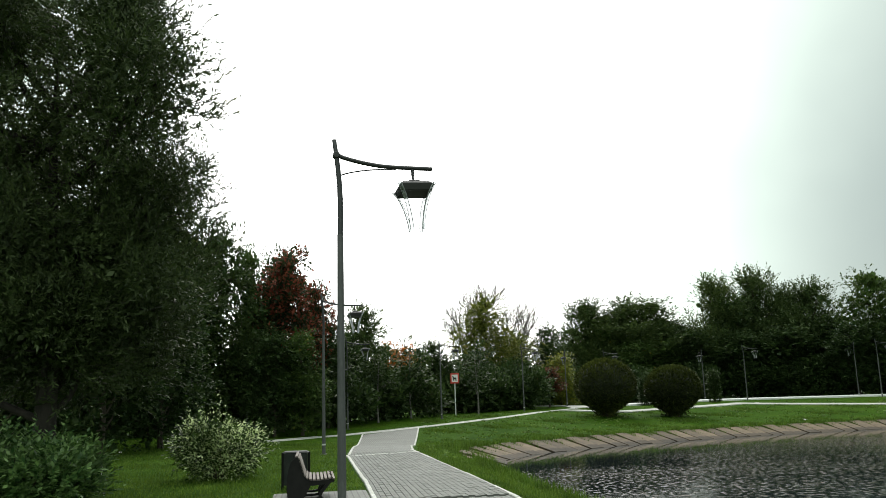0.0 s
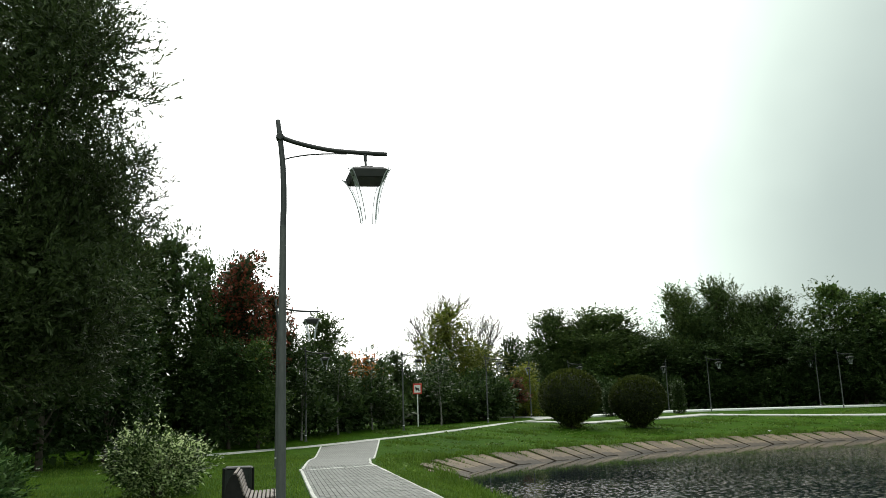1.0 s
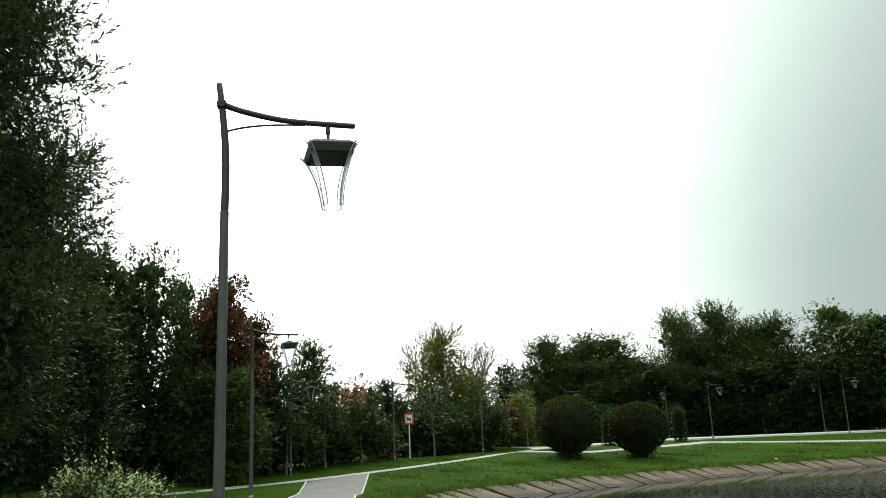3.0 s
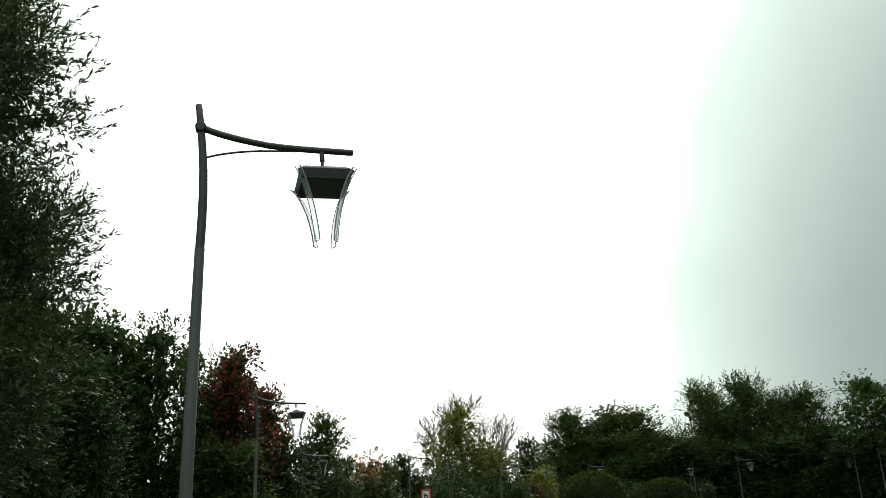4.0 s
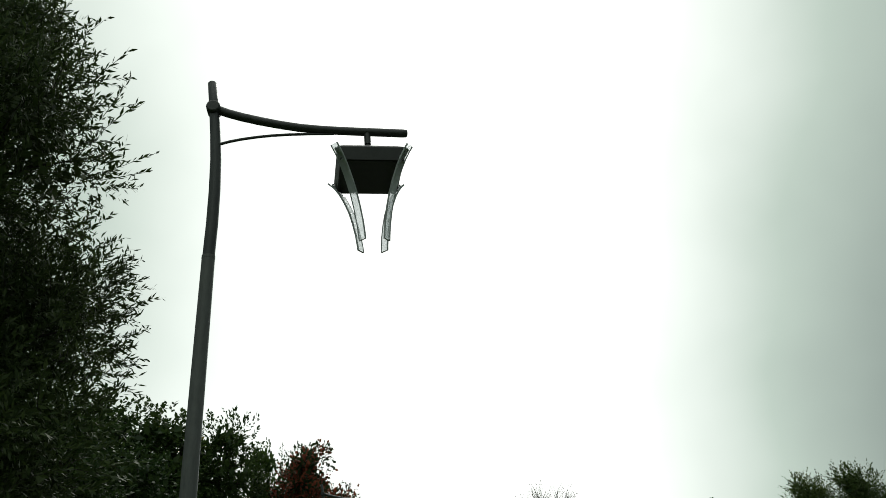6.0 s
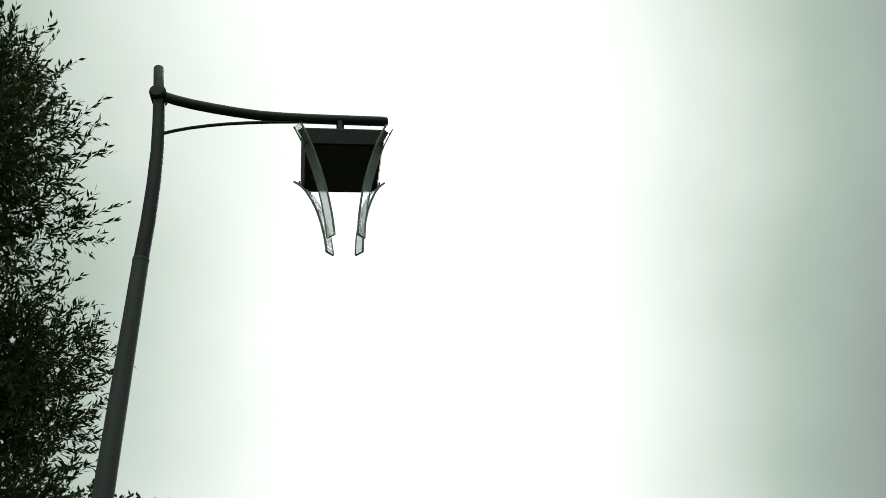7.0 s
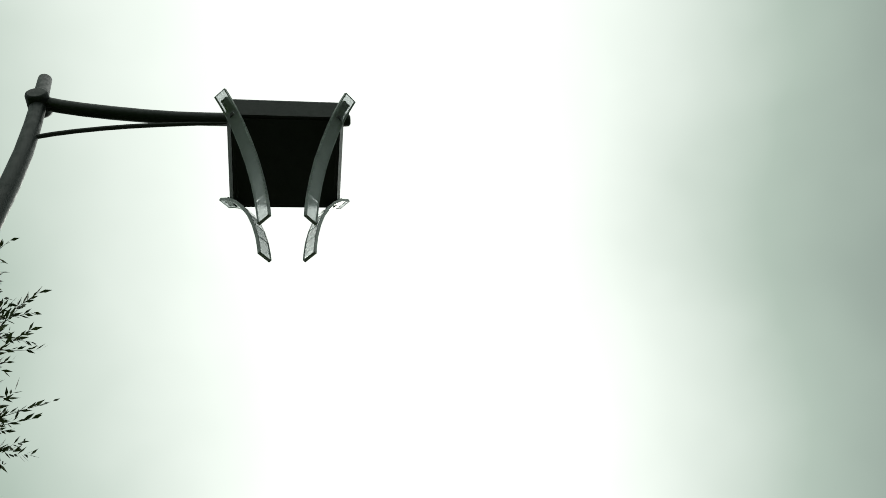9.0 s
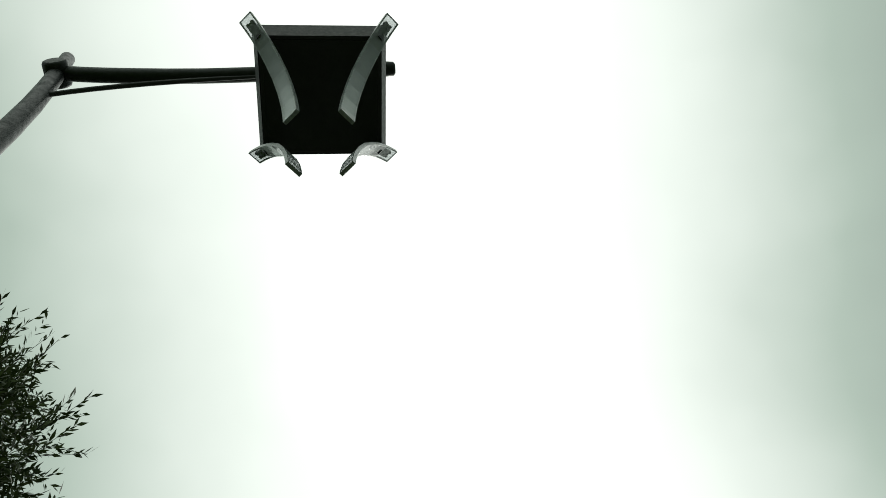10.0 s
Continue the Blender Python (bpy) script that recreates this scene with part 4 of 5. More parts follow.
KINDS = {
    "green": kind_of_tree("broadleaf_tree", "dense dark green broadleaf tree at the lawn's edge", GREEN, 11, 7.5, 1.2, 7, 1900, 8, (0.25, 0.6), 0.7, 11),
    "deep": kind_of_tree("broadleaf_tree", "very dark green bushy tree at the lawn's edge", DEEP, 11, 7.5, 0.7, 7, 1850, 8, (0.255, 0.6), 0.7, 12, 0.4),
    "red": kind_of_tree("maple_tree", "maple tree turning red among green trees", RED, 11, 6.4, 4.6, 5, 1400, 8, (0.25, 0.7), 0.6, 13, 0.55),
    "orange": kind_of_tree("maple_tree", "small maple tree with orange autumn leaves", ORANGE, 7, 5, 1.2, 5, 900, 8, (0.28, 0.7), 0.55, 14),
    "olive": kind_of_tree("yellowing_tree", "broad tree with yellowing olive leaves", OLIVE, 11, 8.5, 0.8, 7, 2200, 8, (0.29, 0.55), 0.9, 15, 0.5, 0.1, droop=0.5),
    "poplar": kind_of_tree("poplar_tree", "tall silvery green tree with upright shoots", POPLAR, 13, 7.2, 1.0, 8, 3300, 8, (0.22, 0.5), 1.1, 16, 0.55, 1.3, spread=0.5),
    "willowy": kind_of_tree("weeping_tree", "drooping yellow-green tree before bare pale trees", WEEPING, 11, 7.5, 1.0, 7, 2600, 9, (0.3, 0.3), 1.0, 19, 0.45, -0.35, droop=0.8, spread=0.45),
    "slim": kind_of_tree("slim_tree", "slim pale green tree with upright branches", POPLAR, 9, 3.6, 0.8, 6, 900, 8, (0.26, 0.5), 0.7, 17, 0.8, 0.9, girth=0.1),
    "round": kind_of_tree("round_tree", "rounded dark green tree crown against the sky", GREEN, 12, 9, 0.8, 7, 3000, 8, (0.24, 0.55), 0.7, 18, 0.25, 0.2, heart=2600),
}
FIRST_HEIGHT = {"green": 11, "deep": 11, "red": 11, "orange": 7, "olive": 11, "poplar": 13, "slim": 9, "round": 12, "willowy": 11}
FIRST_WIDTH = {"green": 7.5, "deep": 7.5, "red": 6.4, "orange": 5, "olive": 8.5, "poplar": 7.2, "slim": 3.6, "round": 9, "willowy": 7.5}
built = {}


def plant(kind, az, dist, top, wide):
    """A tree at a bearing and distance from the start of the path, with the height of its top above the path and its crown's width."""
    x, y = 0.29 + dist * math.sin(radians(az)), 0.28 + dist * math.cos(radians(az))
    foot = land(x, y)
    k, kw = (top - foot) * (1.02 if kind == "round" else 1.06) / FIRST_HEIGHT[kind], wide * (1.05 if kind == "poplar" else 1.0) / FIRST_WIDTH[kind]
    m = Matrix.LocRotScale((x, y, foot), Euler((0, 0, random.uniform(0, 6.28))), (kw, kw, k))
    if kind in built:
        copy_thing(built[kind], m)
    else:
        built[kind] = KINDS[kind](m)


for row in (
        # left wood, and behind the willow
        ("deep", -33, 39.6, 9.7, 6.7), ("green", -27.5, 40.5, 10.1, 6.8), ("deep", -22.5, 41.4, 10.1, 6.8), ("green", -18, 43.2, 11.5, 7.8),
        ("deep", -14.2, 43.2, 12.2, 8.6), ("deep", -11.8, 43.2, 11.7, 8.1), ("green", -9.9, 44.1, 11.3, 7.7), ("deep", -15.5, 29.7, 8.6, 5.9),
        ("deep", -11.5, 33.3, 7.7, 5.4), ("deep", -22, 30.6, 9.9, 6.8), ("deep", -18.5, 32.4, 9.5, 6.5), ("green", 47, 90.0, 11.2, 7.6), ("deep", 52, 88.2, 11.2, 7.6),
        ("green", 58, 85.5, 11.2, 7.6),
        ("deep", -5.0, 43, 7.4, 5.0), ("green", -1.6, 41.5, 5.4, 4.6), ("deep", -3.5, 41, 5.4, 4.6), ("deep", 0.2, 49, 5.0, 4.0), ("green", 19.8, 96, 9.6, 8.0), ("green", 21.8, 96, 9.8, 8.0),
        # from the red maples round to the far shore
        ("deep", -7.8, 43.8, 11.6, 5.9), ("green", -5.5, 45.8, 10.7, 4.3), ("deep", -3.5, 47.8, 10.8, 4.3), ("red", -2.9, 43.8, 9.6, 4.6), ("red", -0.8, 45.8, 9.1, 4.4),
        ("deep", 0.3, 46.8, 6.7, 3.8), ("slim", 3.0, 53.8, 7.7, 3.1), ("deep", 2.0, 51.8, 6.4, 2.7), ("green", 4.3, 57.8, 5.9, 3.6), ("orange", 5.7, 65.8, 5.9, 4.2),
        ("green", 7.0, 63.8, 5.7, 2.9), ("slim", 8.0, 65.8, 7.2, 2.9), ("orange", 3.7, 59.8, 4.9, 2.1), ("deep", 9.1, 65.8, 5.2, 4.7),
        ("willowy", 11.9, 75.8, 10.6, 9.2), ("deep", 10.8, 67.8, 5.7, 5.5), ("deep", 16.1, 85.8, 9.4, 5.1), ("green", 14.1, 71.8, 5.3, 5.7),
        ("deep", 14.2, 83.8, 8.3, 5.2), ("red", 16.2, 73.8, 4.6, 4.5), ("olive", 17.0, 79.8, 5.7, 4.9), ("deep", 17.1, 89.8, 7.7, 4.8),
        ("poplar", 18.9, 97.8, 12.2, 9.8), ("poplar", 20.8, 97.8, 11.9, 8.5), ("poplar", 22.6, 97.8, 13.2, 10.4), ("olive", 19.5, 87.8, 8.9, 9.4),
        ("green", 22.2, 91.8, 7.5, 8.2), ("poplar", 24.6, 97.8, 10.4, 7.8), ("green", 24.1, 93.8, 7.9, 9.2), ("poplar", 27.8, 95.8, 14.9, 6.2),
        ("poplar", 30.3, 96.9, 15.5, 6.6), ("poplar", 28.9, 94.8, 12.1, 6.4), ("poplar", 32.0, 96.9, 13.4, 5.9), ("poplar", 33.6, 95.9, 13.6, 6.2),
        ("deep", 26.4, 93.8, 8.9, 9.2), ("deep", 29.3, 91.9, 8.0, 10.7), ("deep", 32.1, 91.9, 8.3, 10.7), ("deep", 34.7, 93.9, 9.1, 8.3),
        ("round", 37.6, 93.9, 13.4, 9.6), ("deep", 35.9, 89.9, 8.4, 8.8), ("deep", 38.5, 89.9, 8.4, 8.8), ("round", 40.8, 91.9, 11.3, 9.8),
        ("deep", 41.3, 89.9, 8.9, 10.4)):
    plant(*row)


# ---- shrubs ----
def shrub_mesh(h, w, n, per, leaf, long, mat, seed, lobes=7, up=0.5, shell=0.3, shoots=0):
    rng = np.random.default_rng(seed)
    ls = [((0, 0, h * 0.42), (w * 0.4, w * 0.4, h * 0.4))]
    for i in range(lobes):
        a = i * 6.283 / lobes + rng.uniform(-0.3, 0.3)
        r = w * rng.uniform(0.17, 0.26)
        ls.append(((math.cos(a) * w * 0.28, math.sin(a) * w * 0.28, h * rng.uniform(0.25, 0.55)), (r, r, h * rng.uniform(0.22, 0.34))))
    root, way = lobes_to_twigs(ls, n, rng, shell, up)
    keep = root[:, 2] > 0.05
    root, way = root[keep], way[keep]
    made = [twigs(root, way, rng.uniform(0.6, 1.4, len(root)) * long, per, leaf, rng, 0.8)]
    if shoots:
        root = np.stack([rng.normal(-w * 0.08, w * 0.14, shoots), rng.normal(0, w * 0.14, shoots), h * rng.uniform(0.7, 0.9, shoots)], 1)
        way = unit(np.stack([root[:, 0] * 0.4 / w, root[:, 1] * 0.4 / w, np.ones(shoots)], 1))
        made.append(twigs(root, way, rng.uniform(0.25, 0.5, shoots) * h, 14, leaf, rng, 0.9))
    return quads("foliage", np.concatenate(made), mat), rng


def shrub(name, label, m, h, w, n, per, leaf, long, mat, seed, shoots=0, **kw):
    t = thing(name, label, "shrub", m)
    me, rng = shrub_mesh(h, w, n, per, leaf, long, mat, seed, shoots=shoots, **kw)
    s = Shape()
    for i in range(9):
        a = i * 0.7
        e = Vector((math.cos(a) * w * 0.3, math.sin(a) * w * 0.3, h * rng.uniform(0.5, 0.8)))
        s.tube([(math.cos(a) * 0.05, math.sin(a) * 0.05, -0.05), e * 0.5 + Vector((0, 0, 0.1)), e], [0.02, 0.014, 0.005], 6)
    part("stems", s, BARK, t, "thin bare stems")
    part("foliage", me, mat, t)
    return t


shrub("variegated_shrub", "pale variegated dogwood shrub on the lawn", pose(-2.45, 17.2, 0), 1.42, 2.0, 1500, 10, (0.082, 0.5), 0.28, PALE_LEAF, 21, shoots=18, shell=0.45)
shrub("leafy_shrub", "dark green glossy leafy shrub on the lawn before the willow", pose(-4.85, 11.6, 0), 1.22, 2.7, 1700, 9, (0.105, 0.5), 0.3, SHRUB_LEAF, 22, shoots=26)


def clipped_ball(m, w, h, seed):
    """A ball of clipped foliage narrowing to a short foot."""
    t = thing("clipped_bush", "large clipped round willow bush beside the pond path", "bush", m, "clipped bushes")
    rng = np.random.default_rng(seed)
    n = 11000
    d = unit(rng.normal(size=(n, 3)))
    k = 0.9 + 0.1 * rng.uniform(0, 1, n) ** 0.5
    p = d * k[:, None] * np.array([w / 2, w / 2, h * 0.46])
    low = np.clip(-p[:, 2] / (h * 0.46), 0, 1)
    p[:, :2] *= (1 - 0.22 * low ** 2)[:, None]
    p[:, 2] += h * 0.54
    q = 1500
    foot = np.stack([rng.normal(0, w * 0.1, q), rng.normal(0, w * 0.1, q), rng.uniform(0, h * 0.2, q)], 1)
    p = np.concatenate([p, foot])
    way = unit(np.concatenate([d, unit(rng.normal(size=(q, 3)))]) + np.array([0, 0, 0.4]) + rng.normal(size=p.shape) * 0.4)
    size = rng.uniform(0.12, 0.24, len(p))
    part("foliage", quads("foliage", leaves(p, way, size, size * 0.45, rng, 0.8), CLIPPED), CLIPPED, t)
    # solid hull under the leaves, its dark colour stands for interior shade
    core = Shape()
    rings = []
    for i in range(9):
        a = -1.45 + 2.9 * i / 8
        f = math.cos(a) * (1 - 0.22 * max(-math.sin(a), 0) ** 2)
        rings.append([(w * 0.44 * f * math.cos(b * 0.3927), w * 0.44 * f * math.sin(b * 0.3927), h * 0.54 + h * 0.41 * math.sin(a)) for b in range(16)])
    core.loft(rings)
    part("core", core, INNER_SHADE, t, "solid near-black core painted as the shade inside")
    s = Shape()
    for i in range(7):
        a = i * 0.9
        s.tube([(0.25 * math.cos(a), 0.25 * math.sin(a), -0.1), (0.4 * math.cos(a), 0.4 * math.sin(a), h * 0.2)], [0.09, 0.06], 6)
    part("stems", s, BARK, t, "short dark stems")


for x, y, w, h, seed in ((20.35, 55.0, 4.3, 4.05, 31), (25.35, 54.8, 3.95, 3.6, 32)):
    clipped_ball(pose(x, y, land(x, y)), w, h, seed)


def column_shrub(m, h, seed):
    t = thing("column_shrub", "dark narrow clipped column of shrub beside the far path", "shrub", m, "column shrubs")
    rng = np.random.default_rng(seed)
    ls = [((0, 0, z), (0.56 - 0.02 * z, 0.56 - 0.02 * z, 0.45)) for z in np.arange(0.35, h - 0.2, 0.4)]
    root, way = lobes_to_twigs(ls, 1100, rng, 0.4, 0.4)
    part("foliage", quads("foliage", twigs(root, way, rng.uniform(0.1, 0.25, 1100), 8, (0.13, 0.5), rng), DEEP), DEEP, t)
    s = Shape()
    s.tube([(0, 0, -0.1), (0, 0, h * 0.8)], [0.1, 0.04], 7)
    part("stem", s, BARK, t)


for x, y, h, seed in ((28.45, 67.3, 2.35, 41), (35.3, 68.2, 2.6, 42)):
    column_shrub(pose(x, y, land(x, y)), h, seed)

# low hedge growth along the wood's edge
HEDGE = [("deep", -34, 40, 3.0), ("deep", 6.0, 63, 3.4), ("deep", 9.5, 72, 3.6), ("deep", 12.0, 76, 3.8), ("deep", 14.0, 78, 3.6), ("deep", 11.0, 74, 3.2), ("deep", 3.5, 60, 3.2), ("deep", 0.6, 55, 3.2),
         ("deep", -3.5, 51, 3.4), ("deep", -8.8, 49, 3.4), ("deep", -12.4, 48, 3.4), ("deep", -16.2, 47.5, 3.6), ("deep", -20.5, 46, 3.6), ("deep", -25, 45, 3.8), ("deep", 26, 101, 3.8), ("deep", 29.6, 102, 4),
         ("deep", 33, 102, 4), ("deep", 31.3, 103, 4.2), ("deep", 35.3, 103, 4.2), ("deep", 37.5, 102, 4), ("deep", 41, 98, 4), ("deep", 23, 96, 3.4), ("deep", 45, 98, 4),
         ("deep", 16.2, 92, 3.6), ("deep", 17.6, 95, 3.6), ("deep", 19.0, 97, 3.8), ("deep", 20.8, 97, 3.8)]
hedge_first = shrub("wood_edge_shrub", "dark dense shrub at the edge of the wood", pose(0.29 + 36 * math.sin(-0.593), 0.28 + 36 * math.cos(-0.593), 0), 2.9, 6.0, 850, 8, (0.29, 0.55), 0.5, DEEP, 51, lobes=8)
for _, az, dist, top in HEDGE[1:]:
    x, y = 0.29 + 0.9 * dist * math.sin(radians(az)), 0.28 + 0.9 * dist * math.cos(radians(az))
    copy_thing(hedge_first, Matrix.LocRotScale((x, y, land(x, y)), Euler((0, 0, random.uniform(0, 6.28))), (1.0, 1.0, top / 2.7)))


# bare trees behind the middle of the wood
def bare_tree(m, h, seed):
    t = thing("bare_tree", "nearly leafless pale tree rising behind the wood", "tree", m, "bare trees")
    rng = random.Random(seed)
    s, tips = Shape(), []

    def grow(p, d, length, r, level):
        e = p + d * length
        q = p.lerp(e, 0.5) + Vector((rng.uniform(-1, 1), rng.uniform(-1, 1), 0)) * length * 0.06
        s.tube([p, q, e], [r, r * 0.85, r * 0.62], 8 if level < 3 else 3, caps=False)
        if level == 5:
            tips.append((e, d))
            return
        for i in range(5 if level < 4 else 4):
            a = Vector((rng.uniform(-1, 1), rng.uniform(-1, 1), rng.uniform(-0.1, 0.6))).normalized()
            grow(p + d * length * rng.uniform(0.4, 1.0), (d * 0.9 + a * 0.62 + Vector((0, 0, 0.12))).normalized(), length * rng.uniform(0.5, 0.75), r * 0.58, level + 1)
    grow(Vector((0, 0, -0.2)), Vector((0, 0, 1)), h * 0.36, 0.17, 1)
    part("branchwork", s, PALE_BARK, t, "pale bare branches")
    g = np.random.default_rng(seed)
    root, way = np.array([e for e, _ in tips]), unit(np.array([d for _, d in tips]))
    part("leaves", quads("leaves", twigs(root, way, g.uniform(0.12, 0.3, len(root)), 2, (0.15, 0.6), g), DRY), DRY, t, "few dry leaves")


for az, dist, h, seed in ((10.4, 87, 19.6, 61), (12.2, 88, 18.0, 63), (13.8, 87, 15.6, 62)):
    x, y = 0.35 + dist * math.sin(radians(az)), 0.34 + dist * math.cos(radians(az))
    bare_tree(pose(x, y, land(x, y)), h, seed)

# woodland far behind, beyond the park
def far_wood():
    rng = np.random.default_rng(81)
    n = 40000
    az = np.radians(rng.uniform(-80, 85, n))
    dist = rng.uniform(106, 135, n)
    top = 6.6 + 1.5 * np.sin(az * 23) + 1.0 * np.sin(az * 57 + 1)
    p = np.stack([dist * np.sin(az), dist * np.cos(az), 0.8 + top * rng.uniform(0, 1, n)], 1)
    way = unit(rng.normal(size=(n, 3)))
    size = rng.uniform(0.5, 0.95, n)
    tagged(new("far_wood", quads("far_wood", leaves(p, way, size, size * 0.7, rng, 0.4), DEEP)), "dark distant woodland behind the park", "woodland", "", "stuff")


far_wood()

# young trees on the lawn
young = tree("young_tree", "young tree with a thin stem and small dark crown", pose(-3.82, 43.3, land(-3.82, 43.3)), [((0, 0, 3.0), (1.1, 1.1, 1.3)), ((0.3, 0.2, 4.2), (0.8, 0.8, 1.0)), ((-0.4, 0.1, 2.4), (0.7, 0.7, 0.7))],
             4.6, 0.06, DEEP, 260, 8, (0.2, 0.55), 0.4, bark=PALE_BARK, seed=71, group="young trees")
for x, y, a in ((-9.5, 45.2, 40), (1.5, 47.0, 90), (3.8, 50.9, 170), (6.3, 54.8, 230), (11.9, 59.5, 300), (-0.7, 45.2, 120)):
    copy_thing(young, pose(x, y, land(x, y), 0, 0, a))

# scrap of paper on the far bank
s = Shape()
s.add([(-0.15, -0.1, 0.02), (0.05, -0.12, 0.06), (0.16, 0.1, 0.03), (-0.1, 0.12, 0.1)], [(0, 1, 2, 3)])
s.add([(-0.15, -0.1, 0.0), (0.05, -0.12, 0.04), (0.16, 0.1, 0.01), (-0.1, 0.12, 0.08)], [(3, 2, 1, 0)])
scrap = new("paper_scrap", s.mesh("paper_scrap", PAPER))
scrap.matrix_basis = pose(33, 50.8, land(33, 50.8) + 0.02)
tagged(scrap, "crumpled white paper scrap on the grassy bank", "litter")


# ---- grass and weeds ----
def off_path(x, y):
    c = np.interp(y, [p[1] for p in CENTRE] + [33, 47], [p[0] for p in CENTRE] + [2.66, 4.35])
    half = np.interp(y, [0, 25.3, 33, 47], [1.2, 1.2, 1.35, 1.75])
    pad = (x > -1.1) & (x < 0.7) & (y > 10.55) & (y < 13.05)
    return (np.abs(x - c) > half) & ~pad & (pond_distance(x, y) > 0.15)


def off_walks(x, y):
    """Clear of the narrow paths across the lawn."""
    ok = np.ones(len(x), bool)
    for line, half in ((CROSS, 0.5), (RINGWAY, 0.75), (BRANCH, 1.0)):
        for (ax, ay), (bx, by) in zip(line, line[1:]):
            dx, dy = bx - ax, by - ay
            t = np.clip(((x - ax) * dx + (y - ay) * dy) / (dx * dx + dy * dy), 0, 1)
            ok &= np.hypot(x - ax - t * dx, y - ay - t * dy) > half
    return ok


def make_grass():
    rng = np.random.default_rng(5)
    n = 125000
    y = 10 + 28 * rng.uniform(0, 1, n) ** 1.5
    x = rng.uniform(-9, 9, n)
    ok = off_path(x, y)
    x, y = x[ok], y[ok]
    p = np.stack([x, y, height(x, y)], 1)
    way = unit(np.stack([rng.normal(0, 0.4, len(x)), rng.normal(0, 0.4, len(x)), np.ones(len(x))], 1))
    l = rng.uniform(0.03, 0.085, len(x)) * (1 + 0.6 * (np.sin(x * 2.1) * np.cos(y * 1.7) > 0.6)) * (1 + 1.2 * (pond_distance(x, y) < 1.0))
    side = unit(np.cross(way, unit(rng.normal(size=way.shape)))) * (rng.uniform(0.006, 0.012, len(x)))[:, None]
    me = quads("grass", np.stack([p - side, p + side, p + way * l[:, None]], 1), BLADE, 3)
    tagged(new("grass", me), "short green lawn grass with longer tufts", "grass", "", "stuff")


def make_weeds():
    rng = np.random.default_rng(6)
    n = 4200
    x, y = rng.uniform(3.5, 50, n), rng.uniform(22, 66, n)
    s = pond_distance(x, y)
    dense = np.sin(x * 0.9 + 1) * np.cos(y * 0.8) + rng.uniform(-1, 1, n)
    ok = (s > 1.6) & (s < 16) & off_path(x, y) & off_walks(x, y) & (dense > -0.1)
    x, y = x[ok], y[ok]
    k = 6
    c = np.repeat(np.stack([x, y, height(x, y)], 1), k, 0)
    way = unit(np.stack([rng.normal(0, 1, len(c)), rng.normal(0, 1, len(c)), rng.uniform(0.2, 0.9, len(c))], 1))
    size = rng.uniform(0.08, 0.17, len(c))
    me = quads("weeds", leaves(c + rng.normal(0, 0.05, c.shape) * (1, 1, 0), way, size, size * 0.7, rng), WEED)
    tagged(new("weeds", me), "broad-leaved weeds scattered on the grassy pond bank", "weeds", "", "stuff")


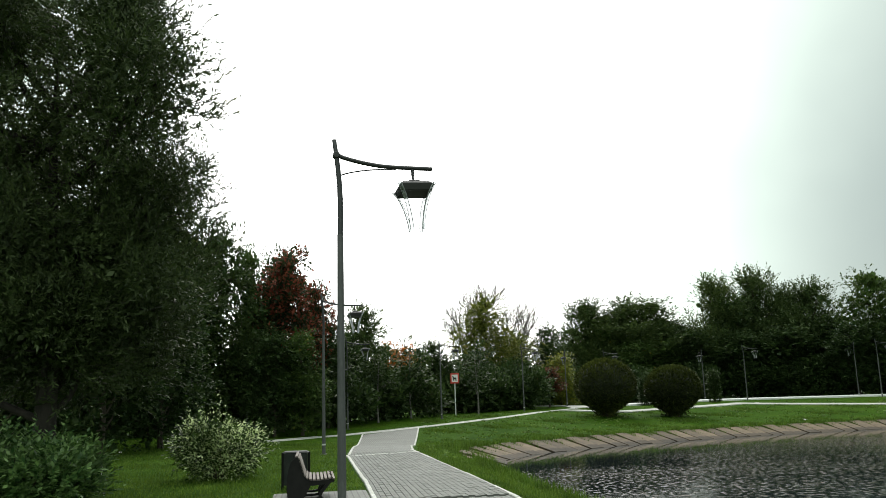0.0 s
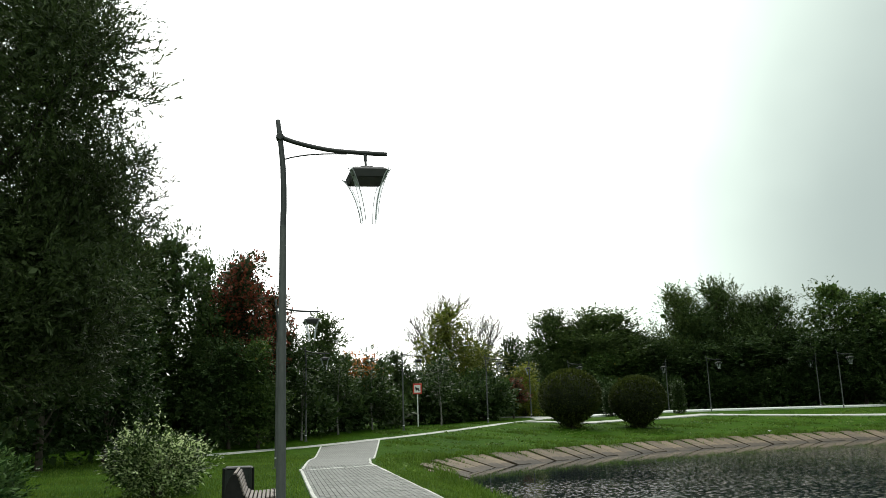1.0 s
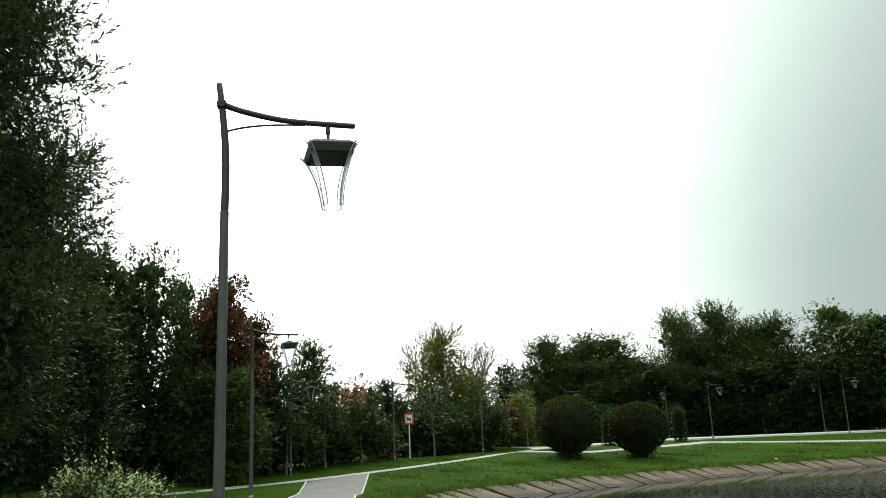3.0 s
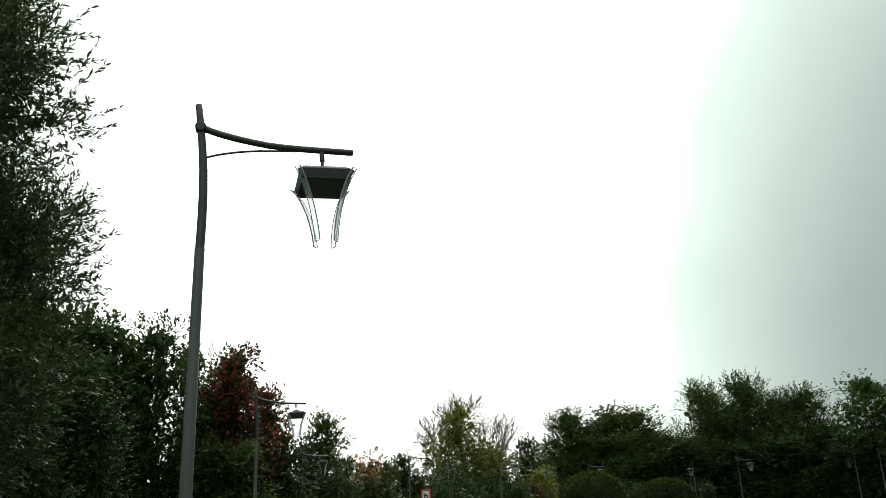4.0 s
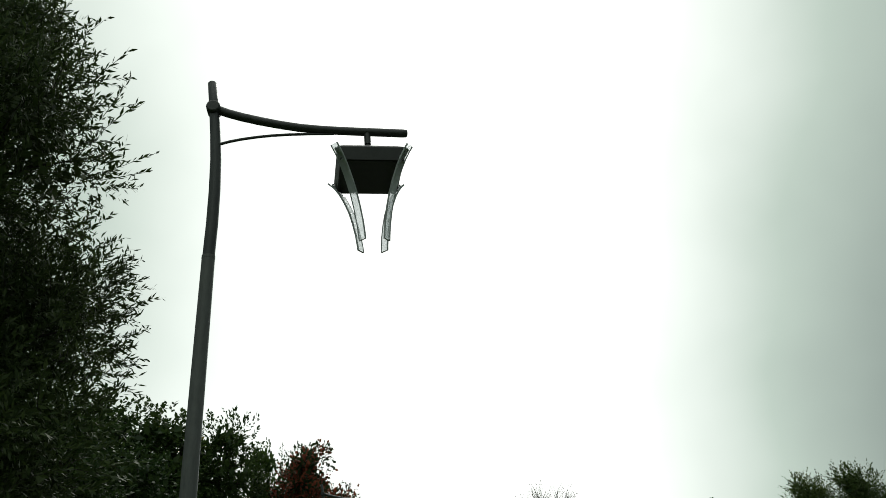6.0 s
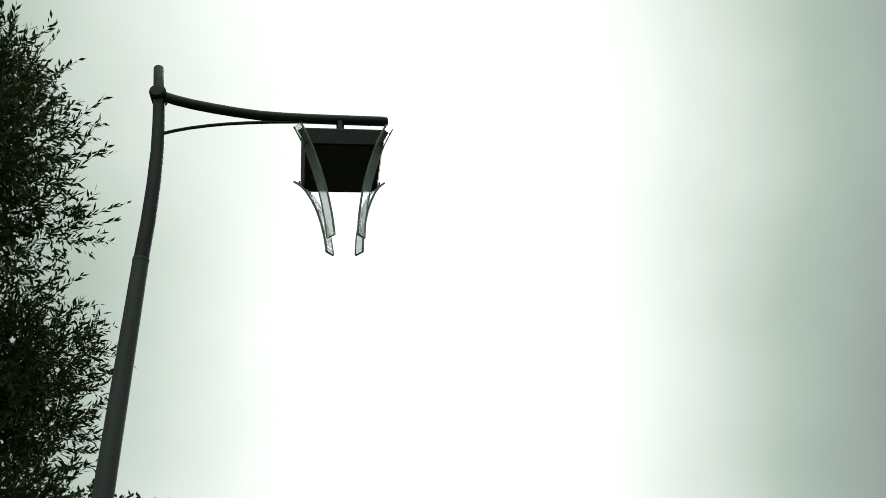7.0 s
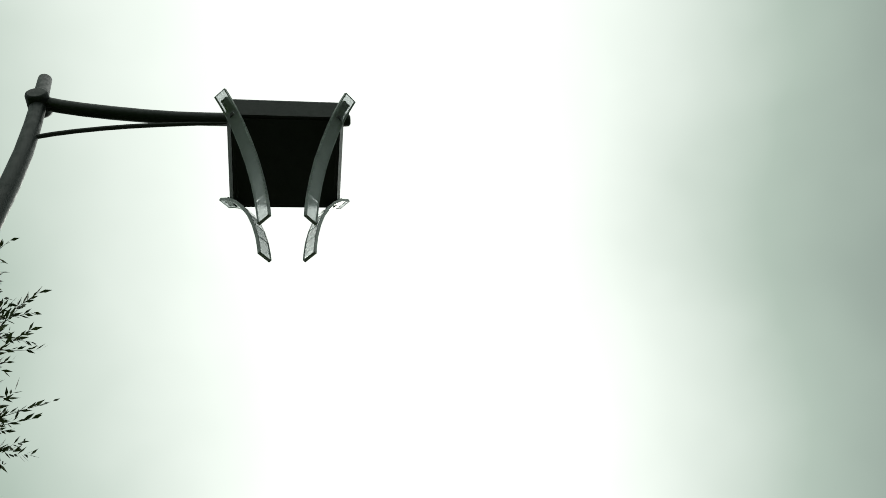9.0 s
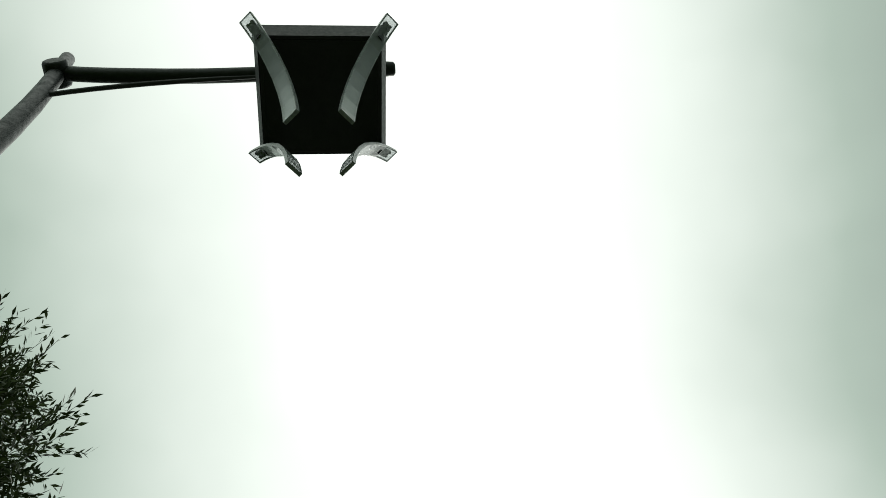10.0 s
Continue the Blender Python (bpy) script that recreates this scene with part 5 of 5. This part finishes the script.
def make_tufts():
    rng = np.random.default_rng(7)
    n = 110000
    x, y = rng.uniform(4, 52, n), rng.uniform(14, 62, n)
    d = pond_distance(x, y)
    edge = np.abs(d - np.where(y > 33, 1.55, 0.3)) < 0.4 + 0.3 * np.sin(x * 3.1 + y * 2.3)
    patch = (d > 1.8) & (np.sin(x * 0.7) * np.cos(y * 0.9 + 0.5) + np.sin(x * 2.3 + y * 1.9) * 0.5 + rng.uniform(-0.5, 0.5, n) > 0.75)
    ok = (edge | patch) & (d > -0.1) & off_path(x, y) & off_walks(x, y) & (d < 18)
    x, y = x[ok], y[ok]
    p = np.repeat(np.stack([x, y, height(x, y)], 1), 5, 0) + rng.normal(0, 0.05, (len(x) * 5, 3)) * (1, 1, 0)
    way = unit(np.stack([rng.normal(0, 0.45, len(p)), rng.normal(0, 0.45, len(p)), np.ones(len(p))], 1))
    l = rng.uniform(0.1, 0.26, len(p)) * np.repeat(np.where(edge[ok], 1.5, 0.8), 5)
    # grass rooted in the joints of the embankment and creeping over its upper ends
    j = np.repeat(np.array(JOINTS), 90, 0)
    far = 0.35 + 1.3 * rng.uniform(0, 1, len(j)) ** 0.55
    spread = rng.normal(0, 0.035 + 0.8 * np.clip(far - 1.25, 0, 1), len(j))
    q = np.stack([j[:, 0] + j[:, 2] * far - j[:, 3] * spread, j[:, 1] + j[:, 3] * far + j[:, 2] * spread, WATER_Z - 0.03 + 0.276 * (far + 0.4) - 0.06], 1)
    p = np.concatenate([p, q])
    way = np.concatenate([way, unit(np.stack([rng.normal(0, 0.6, len(q)), rng.normal(0, 0.6, len(q)), np.ones(len(q))], 1))])
    l = np.concatenate([l, rng.uniform(0.14, 0.32, len(q))])
    side = unit(np.cross(way, unit(rng.normal(size=way.shape)))) * rng.uniform(0.01, 0.022, len(p))[:, None]
    tagged(new("grass_tufts", quads("grass_tufts", np.stack([p - side, p + side, p + way * l[:, None]], 1), BLADE, 3)), "long rough grass tufts along the pond bank", "grass", "", "stuff")


make_grass()
make_weeds()
make_tufts()


# ---- paving blocks of the main path ----
def make_blocks():
    s = Shape()
    s.loft([[(-0.0462, -0.0955, -0.05), (0.0462, -0.0955, -0.05), (0.0462, 0.0955, -0.05), (-0.0462, 0.0955, -0.05)],
            [(-0.0462, -0.0955, 0.005), (0.0462, -0.0955, 0.005), (0.0462, 0.0955, 0.005), (-0.0462, 0.0955, 0.005)],
            [(-0.042, -0.091, 0.009), (0.042, -0.091, 0.009), (0.042, 0.091, 0.009), (-0.042, 0.091, 0.009)]])
    one = s.mesh("paving_block", BLOCK)
    rest, count = Shape(), 0
    cy, cxs = [p[1] for p in CENTRE], [p[0] for p in CENTRE]
    for j in range(70):
        for i in range(22):
            y = 11.2 + j * 0.2 + (0.1 if i % 2 else 0)
            x = float(np.interp(y, cy, cxs)) - 1.05 + i * 0.1
            z = float(base_height(x, y)) + 0.034 + random.uniform(-0.004, 0.004)
            if 1 <= j <= 13 and count < 300:
                part("paving_block", one, BLOCK, pavement).matrix_basis = pose(x, y, z, random.uniform(-0.5, 0.5), random.uniform(-0.5, 0.5), random.uniform(-0.8, 0.8))
                count += 1
            else:
                a = random.uniform(-0.012, 0.012)
                rest.add([(x + px - a * py, y + py + a * px, z + pz) for px, py, pz in s.v], s.f)
    tagged(part("paving_blocks", rest, BLOCK, pavement), kind="stuff")


make_blocks()
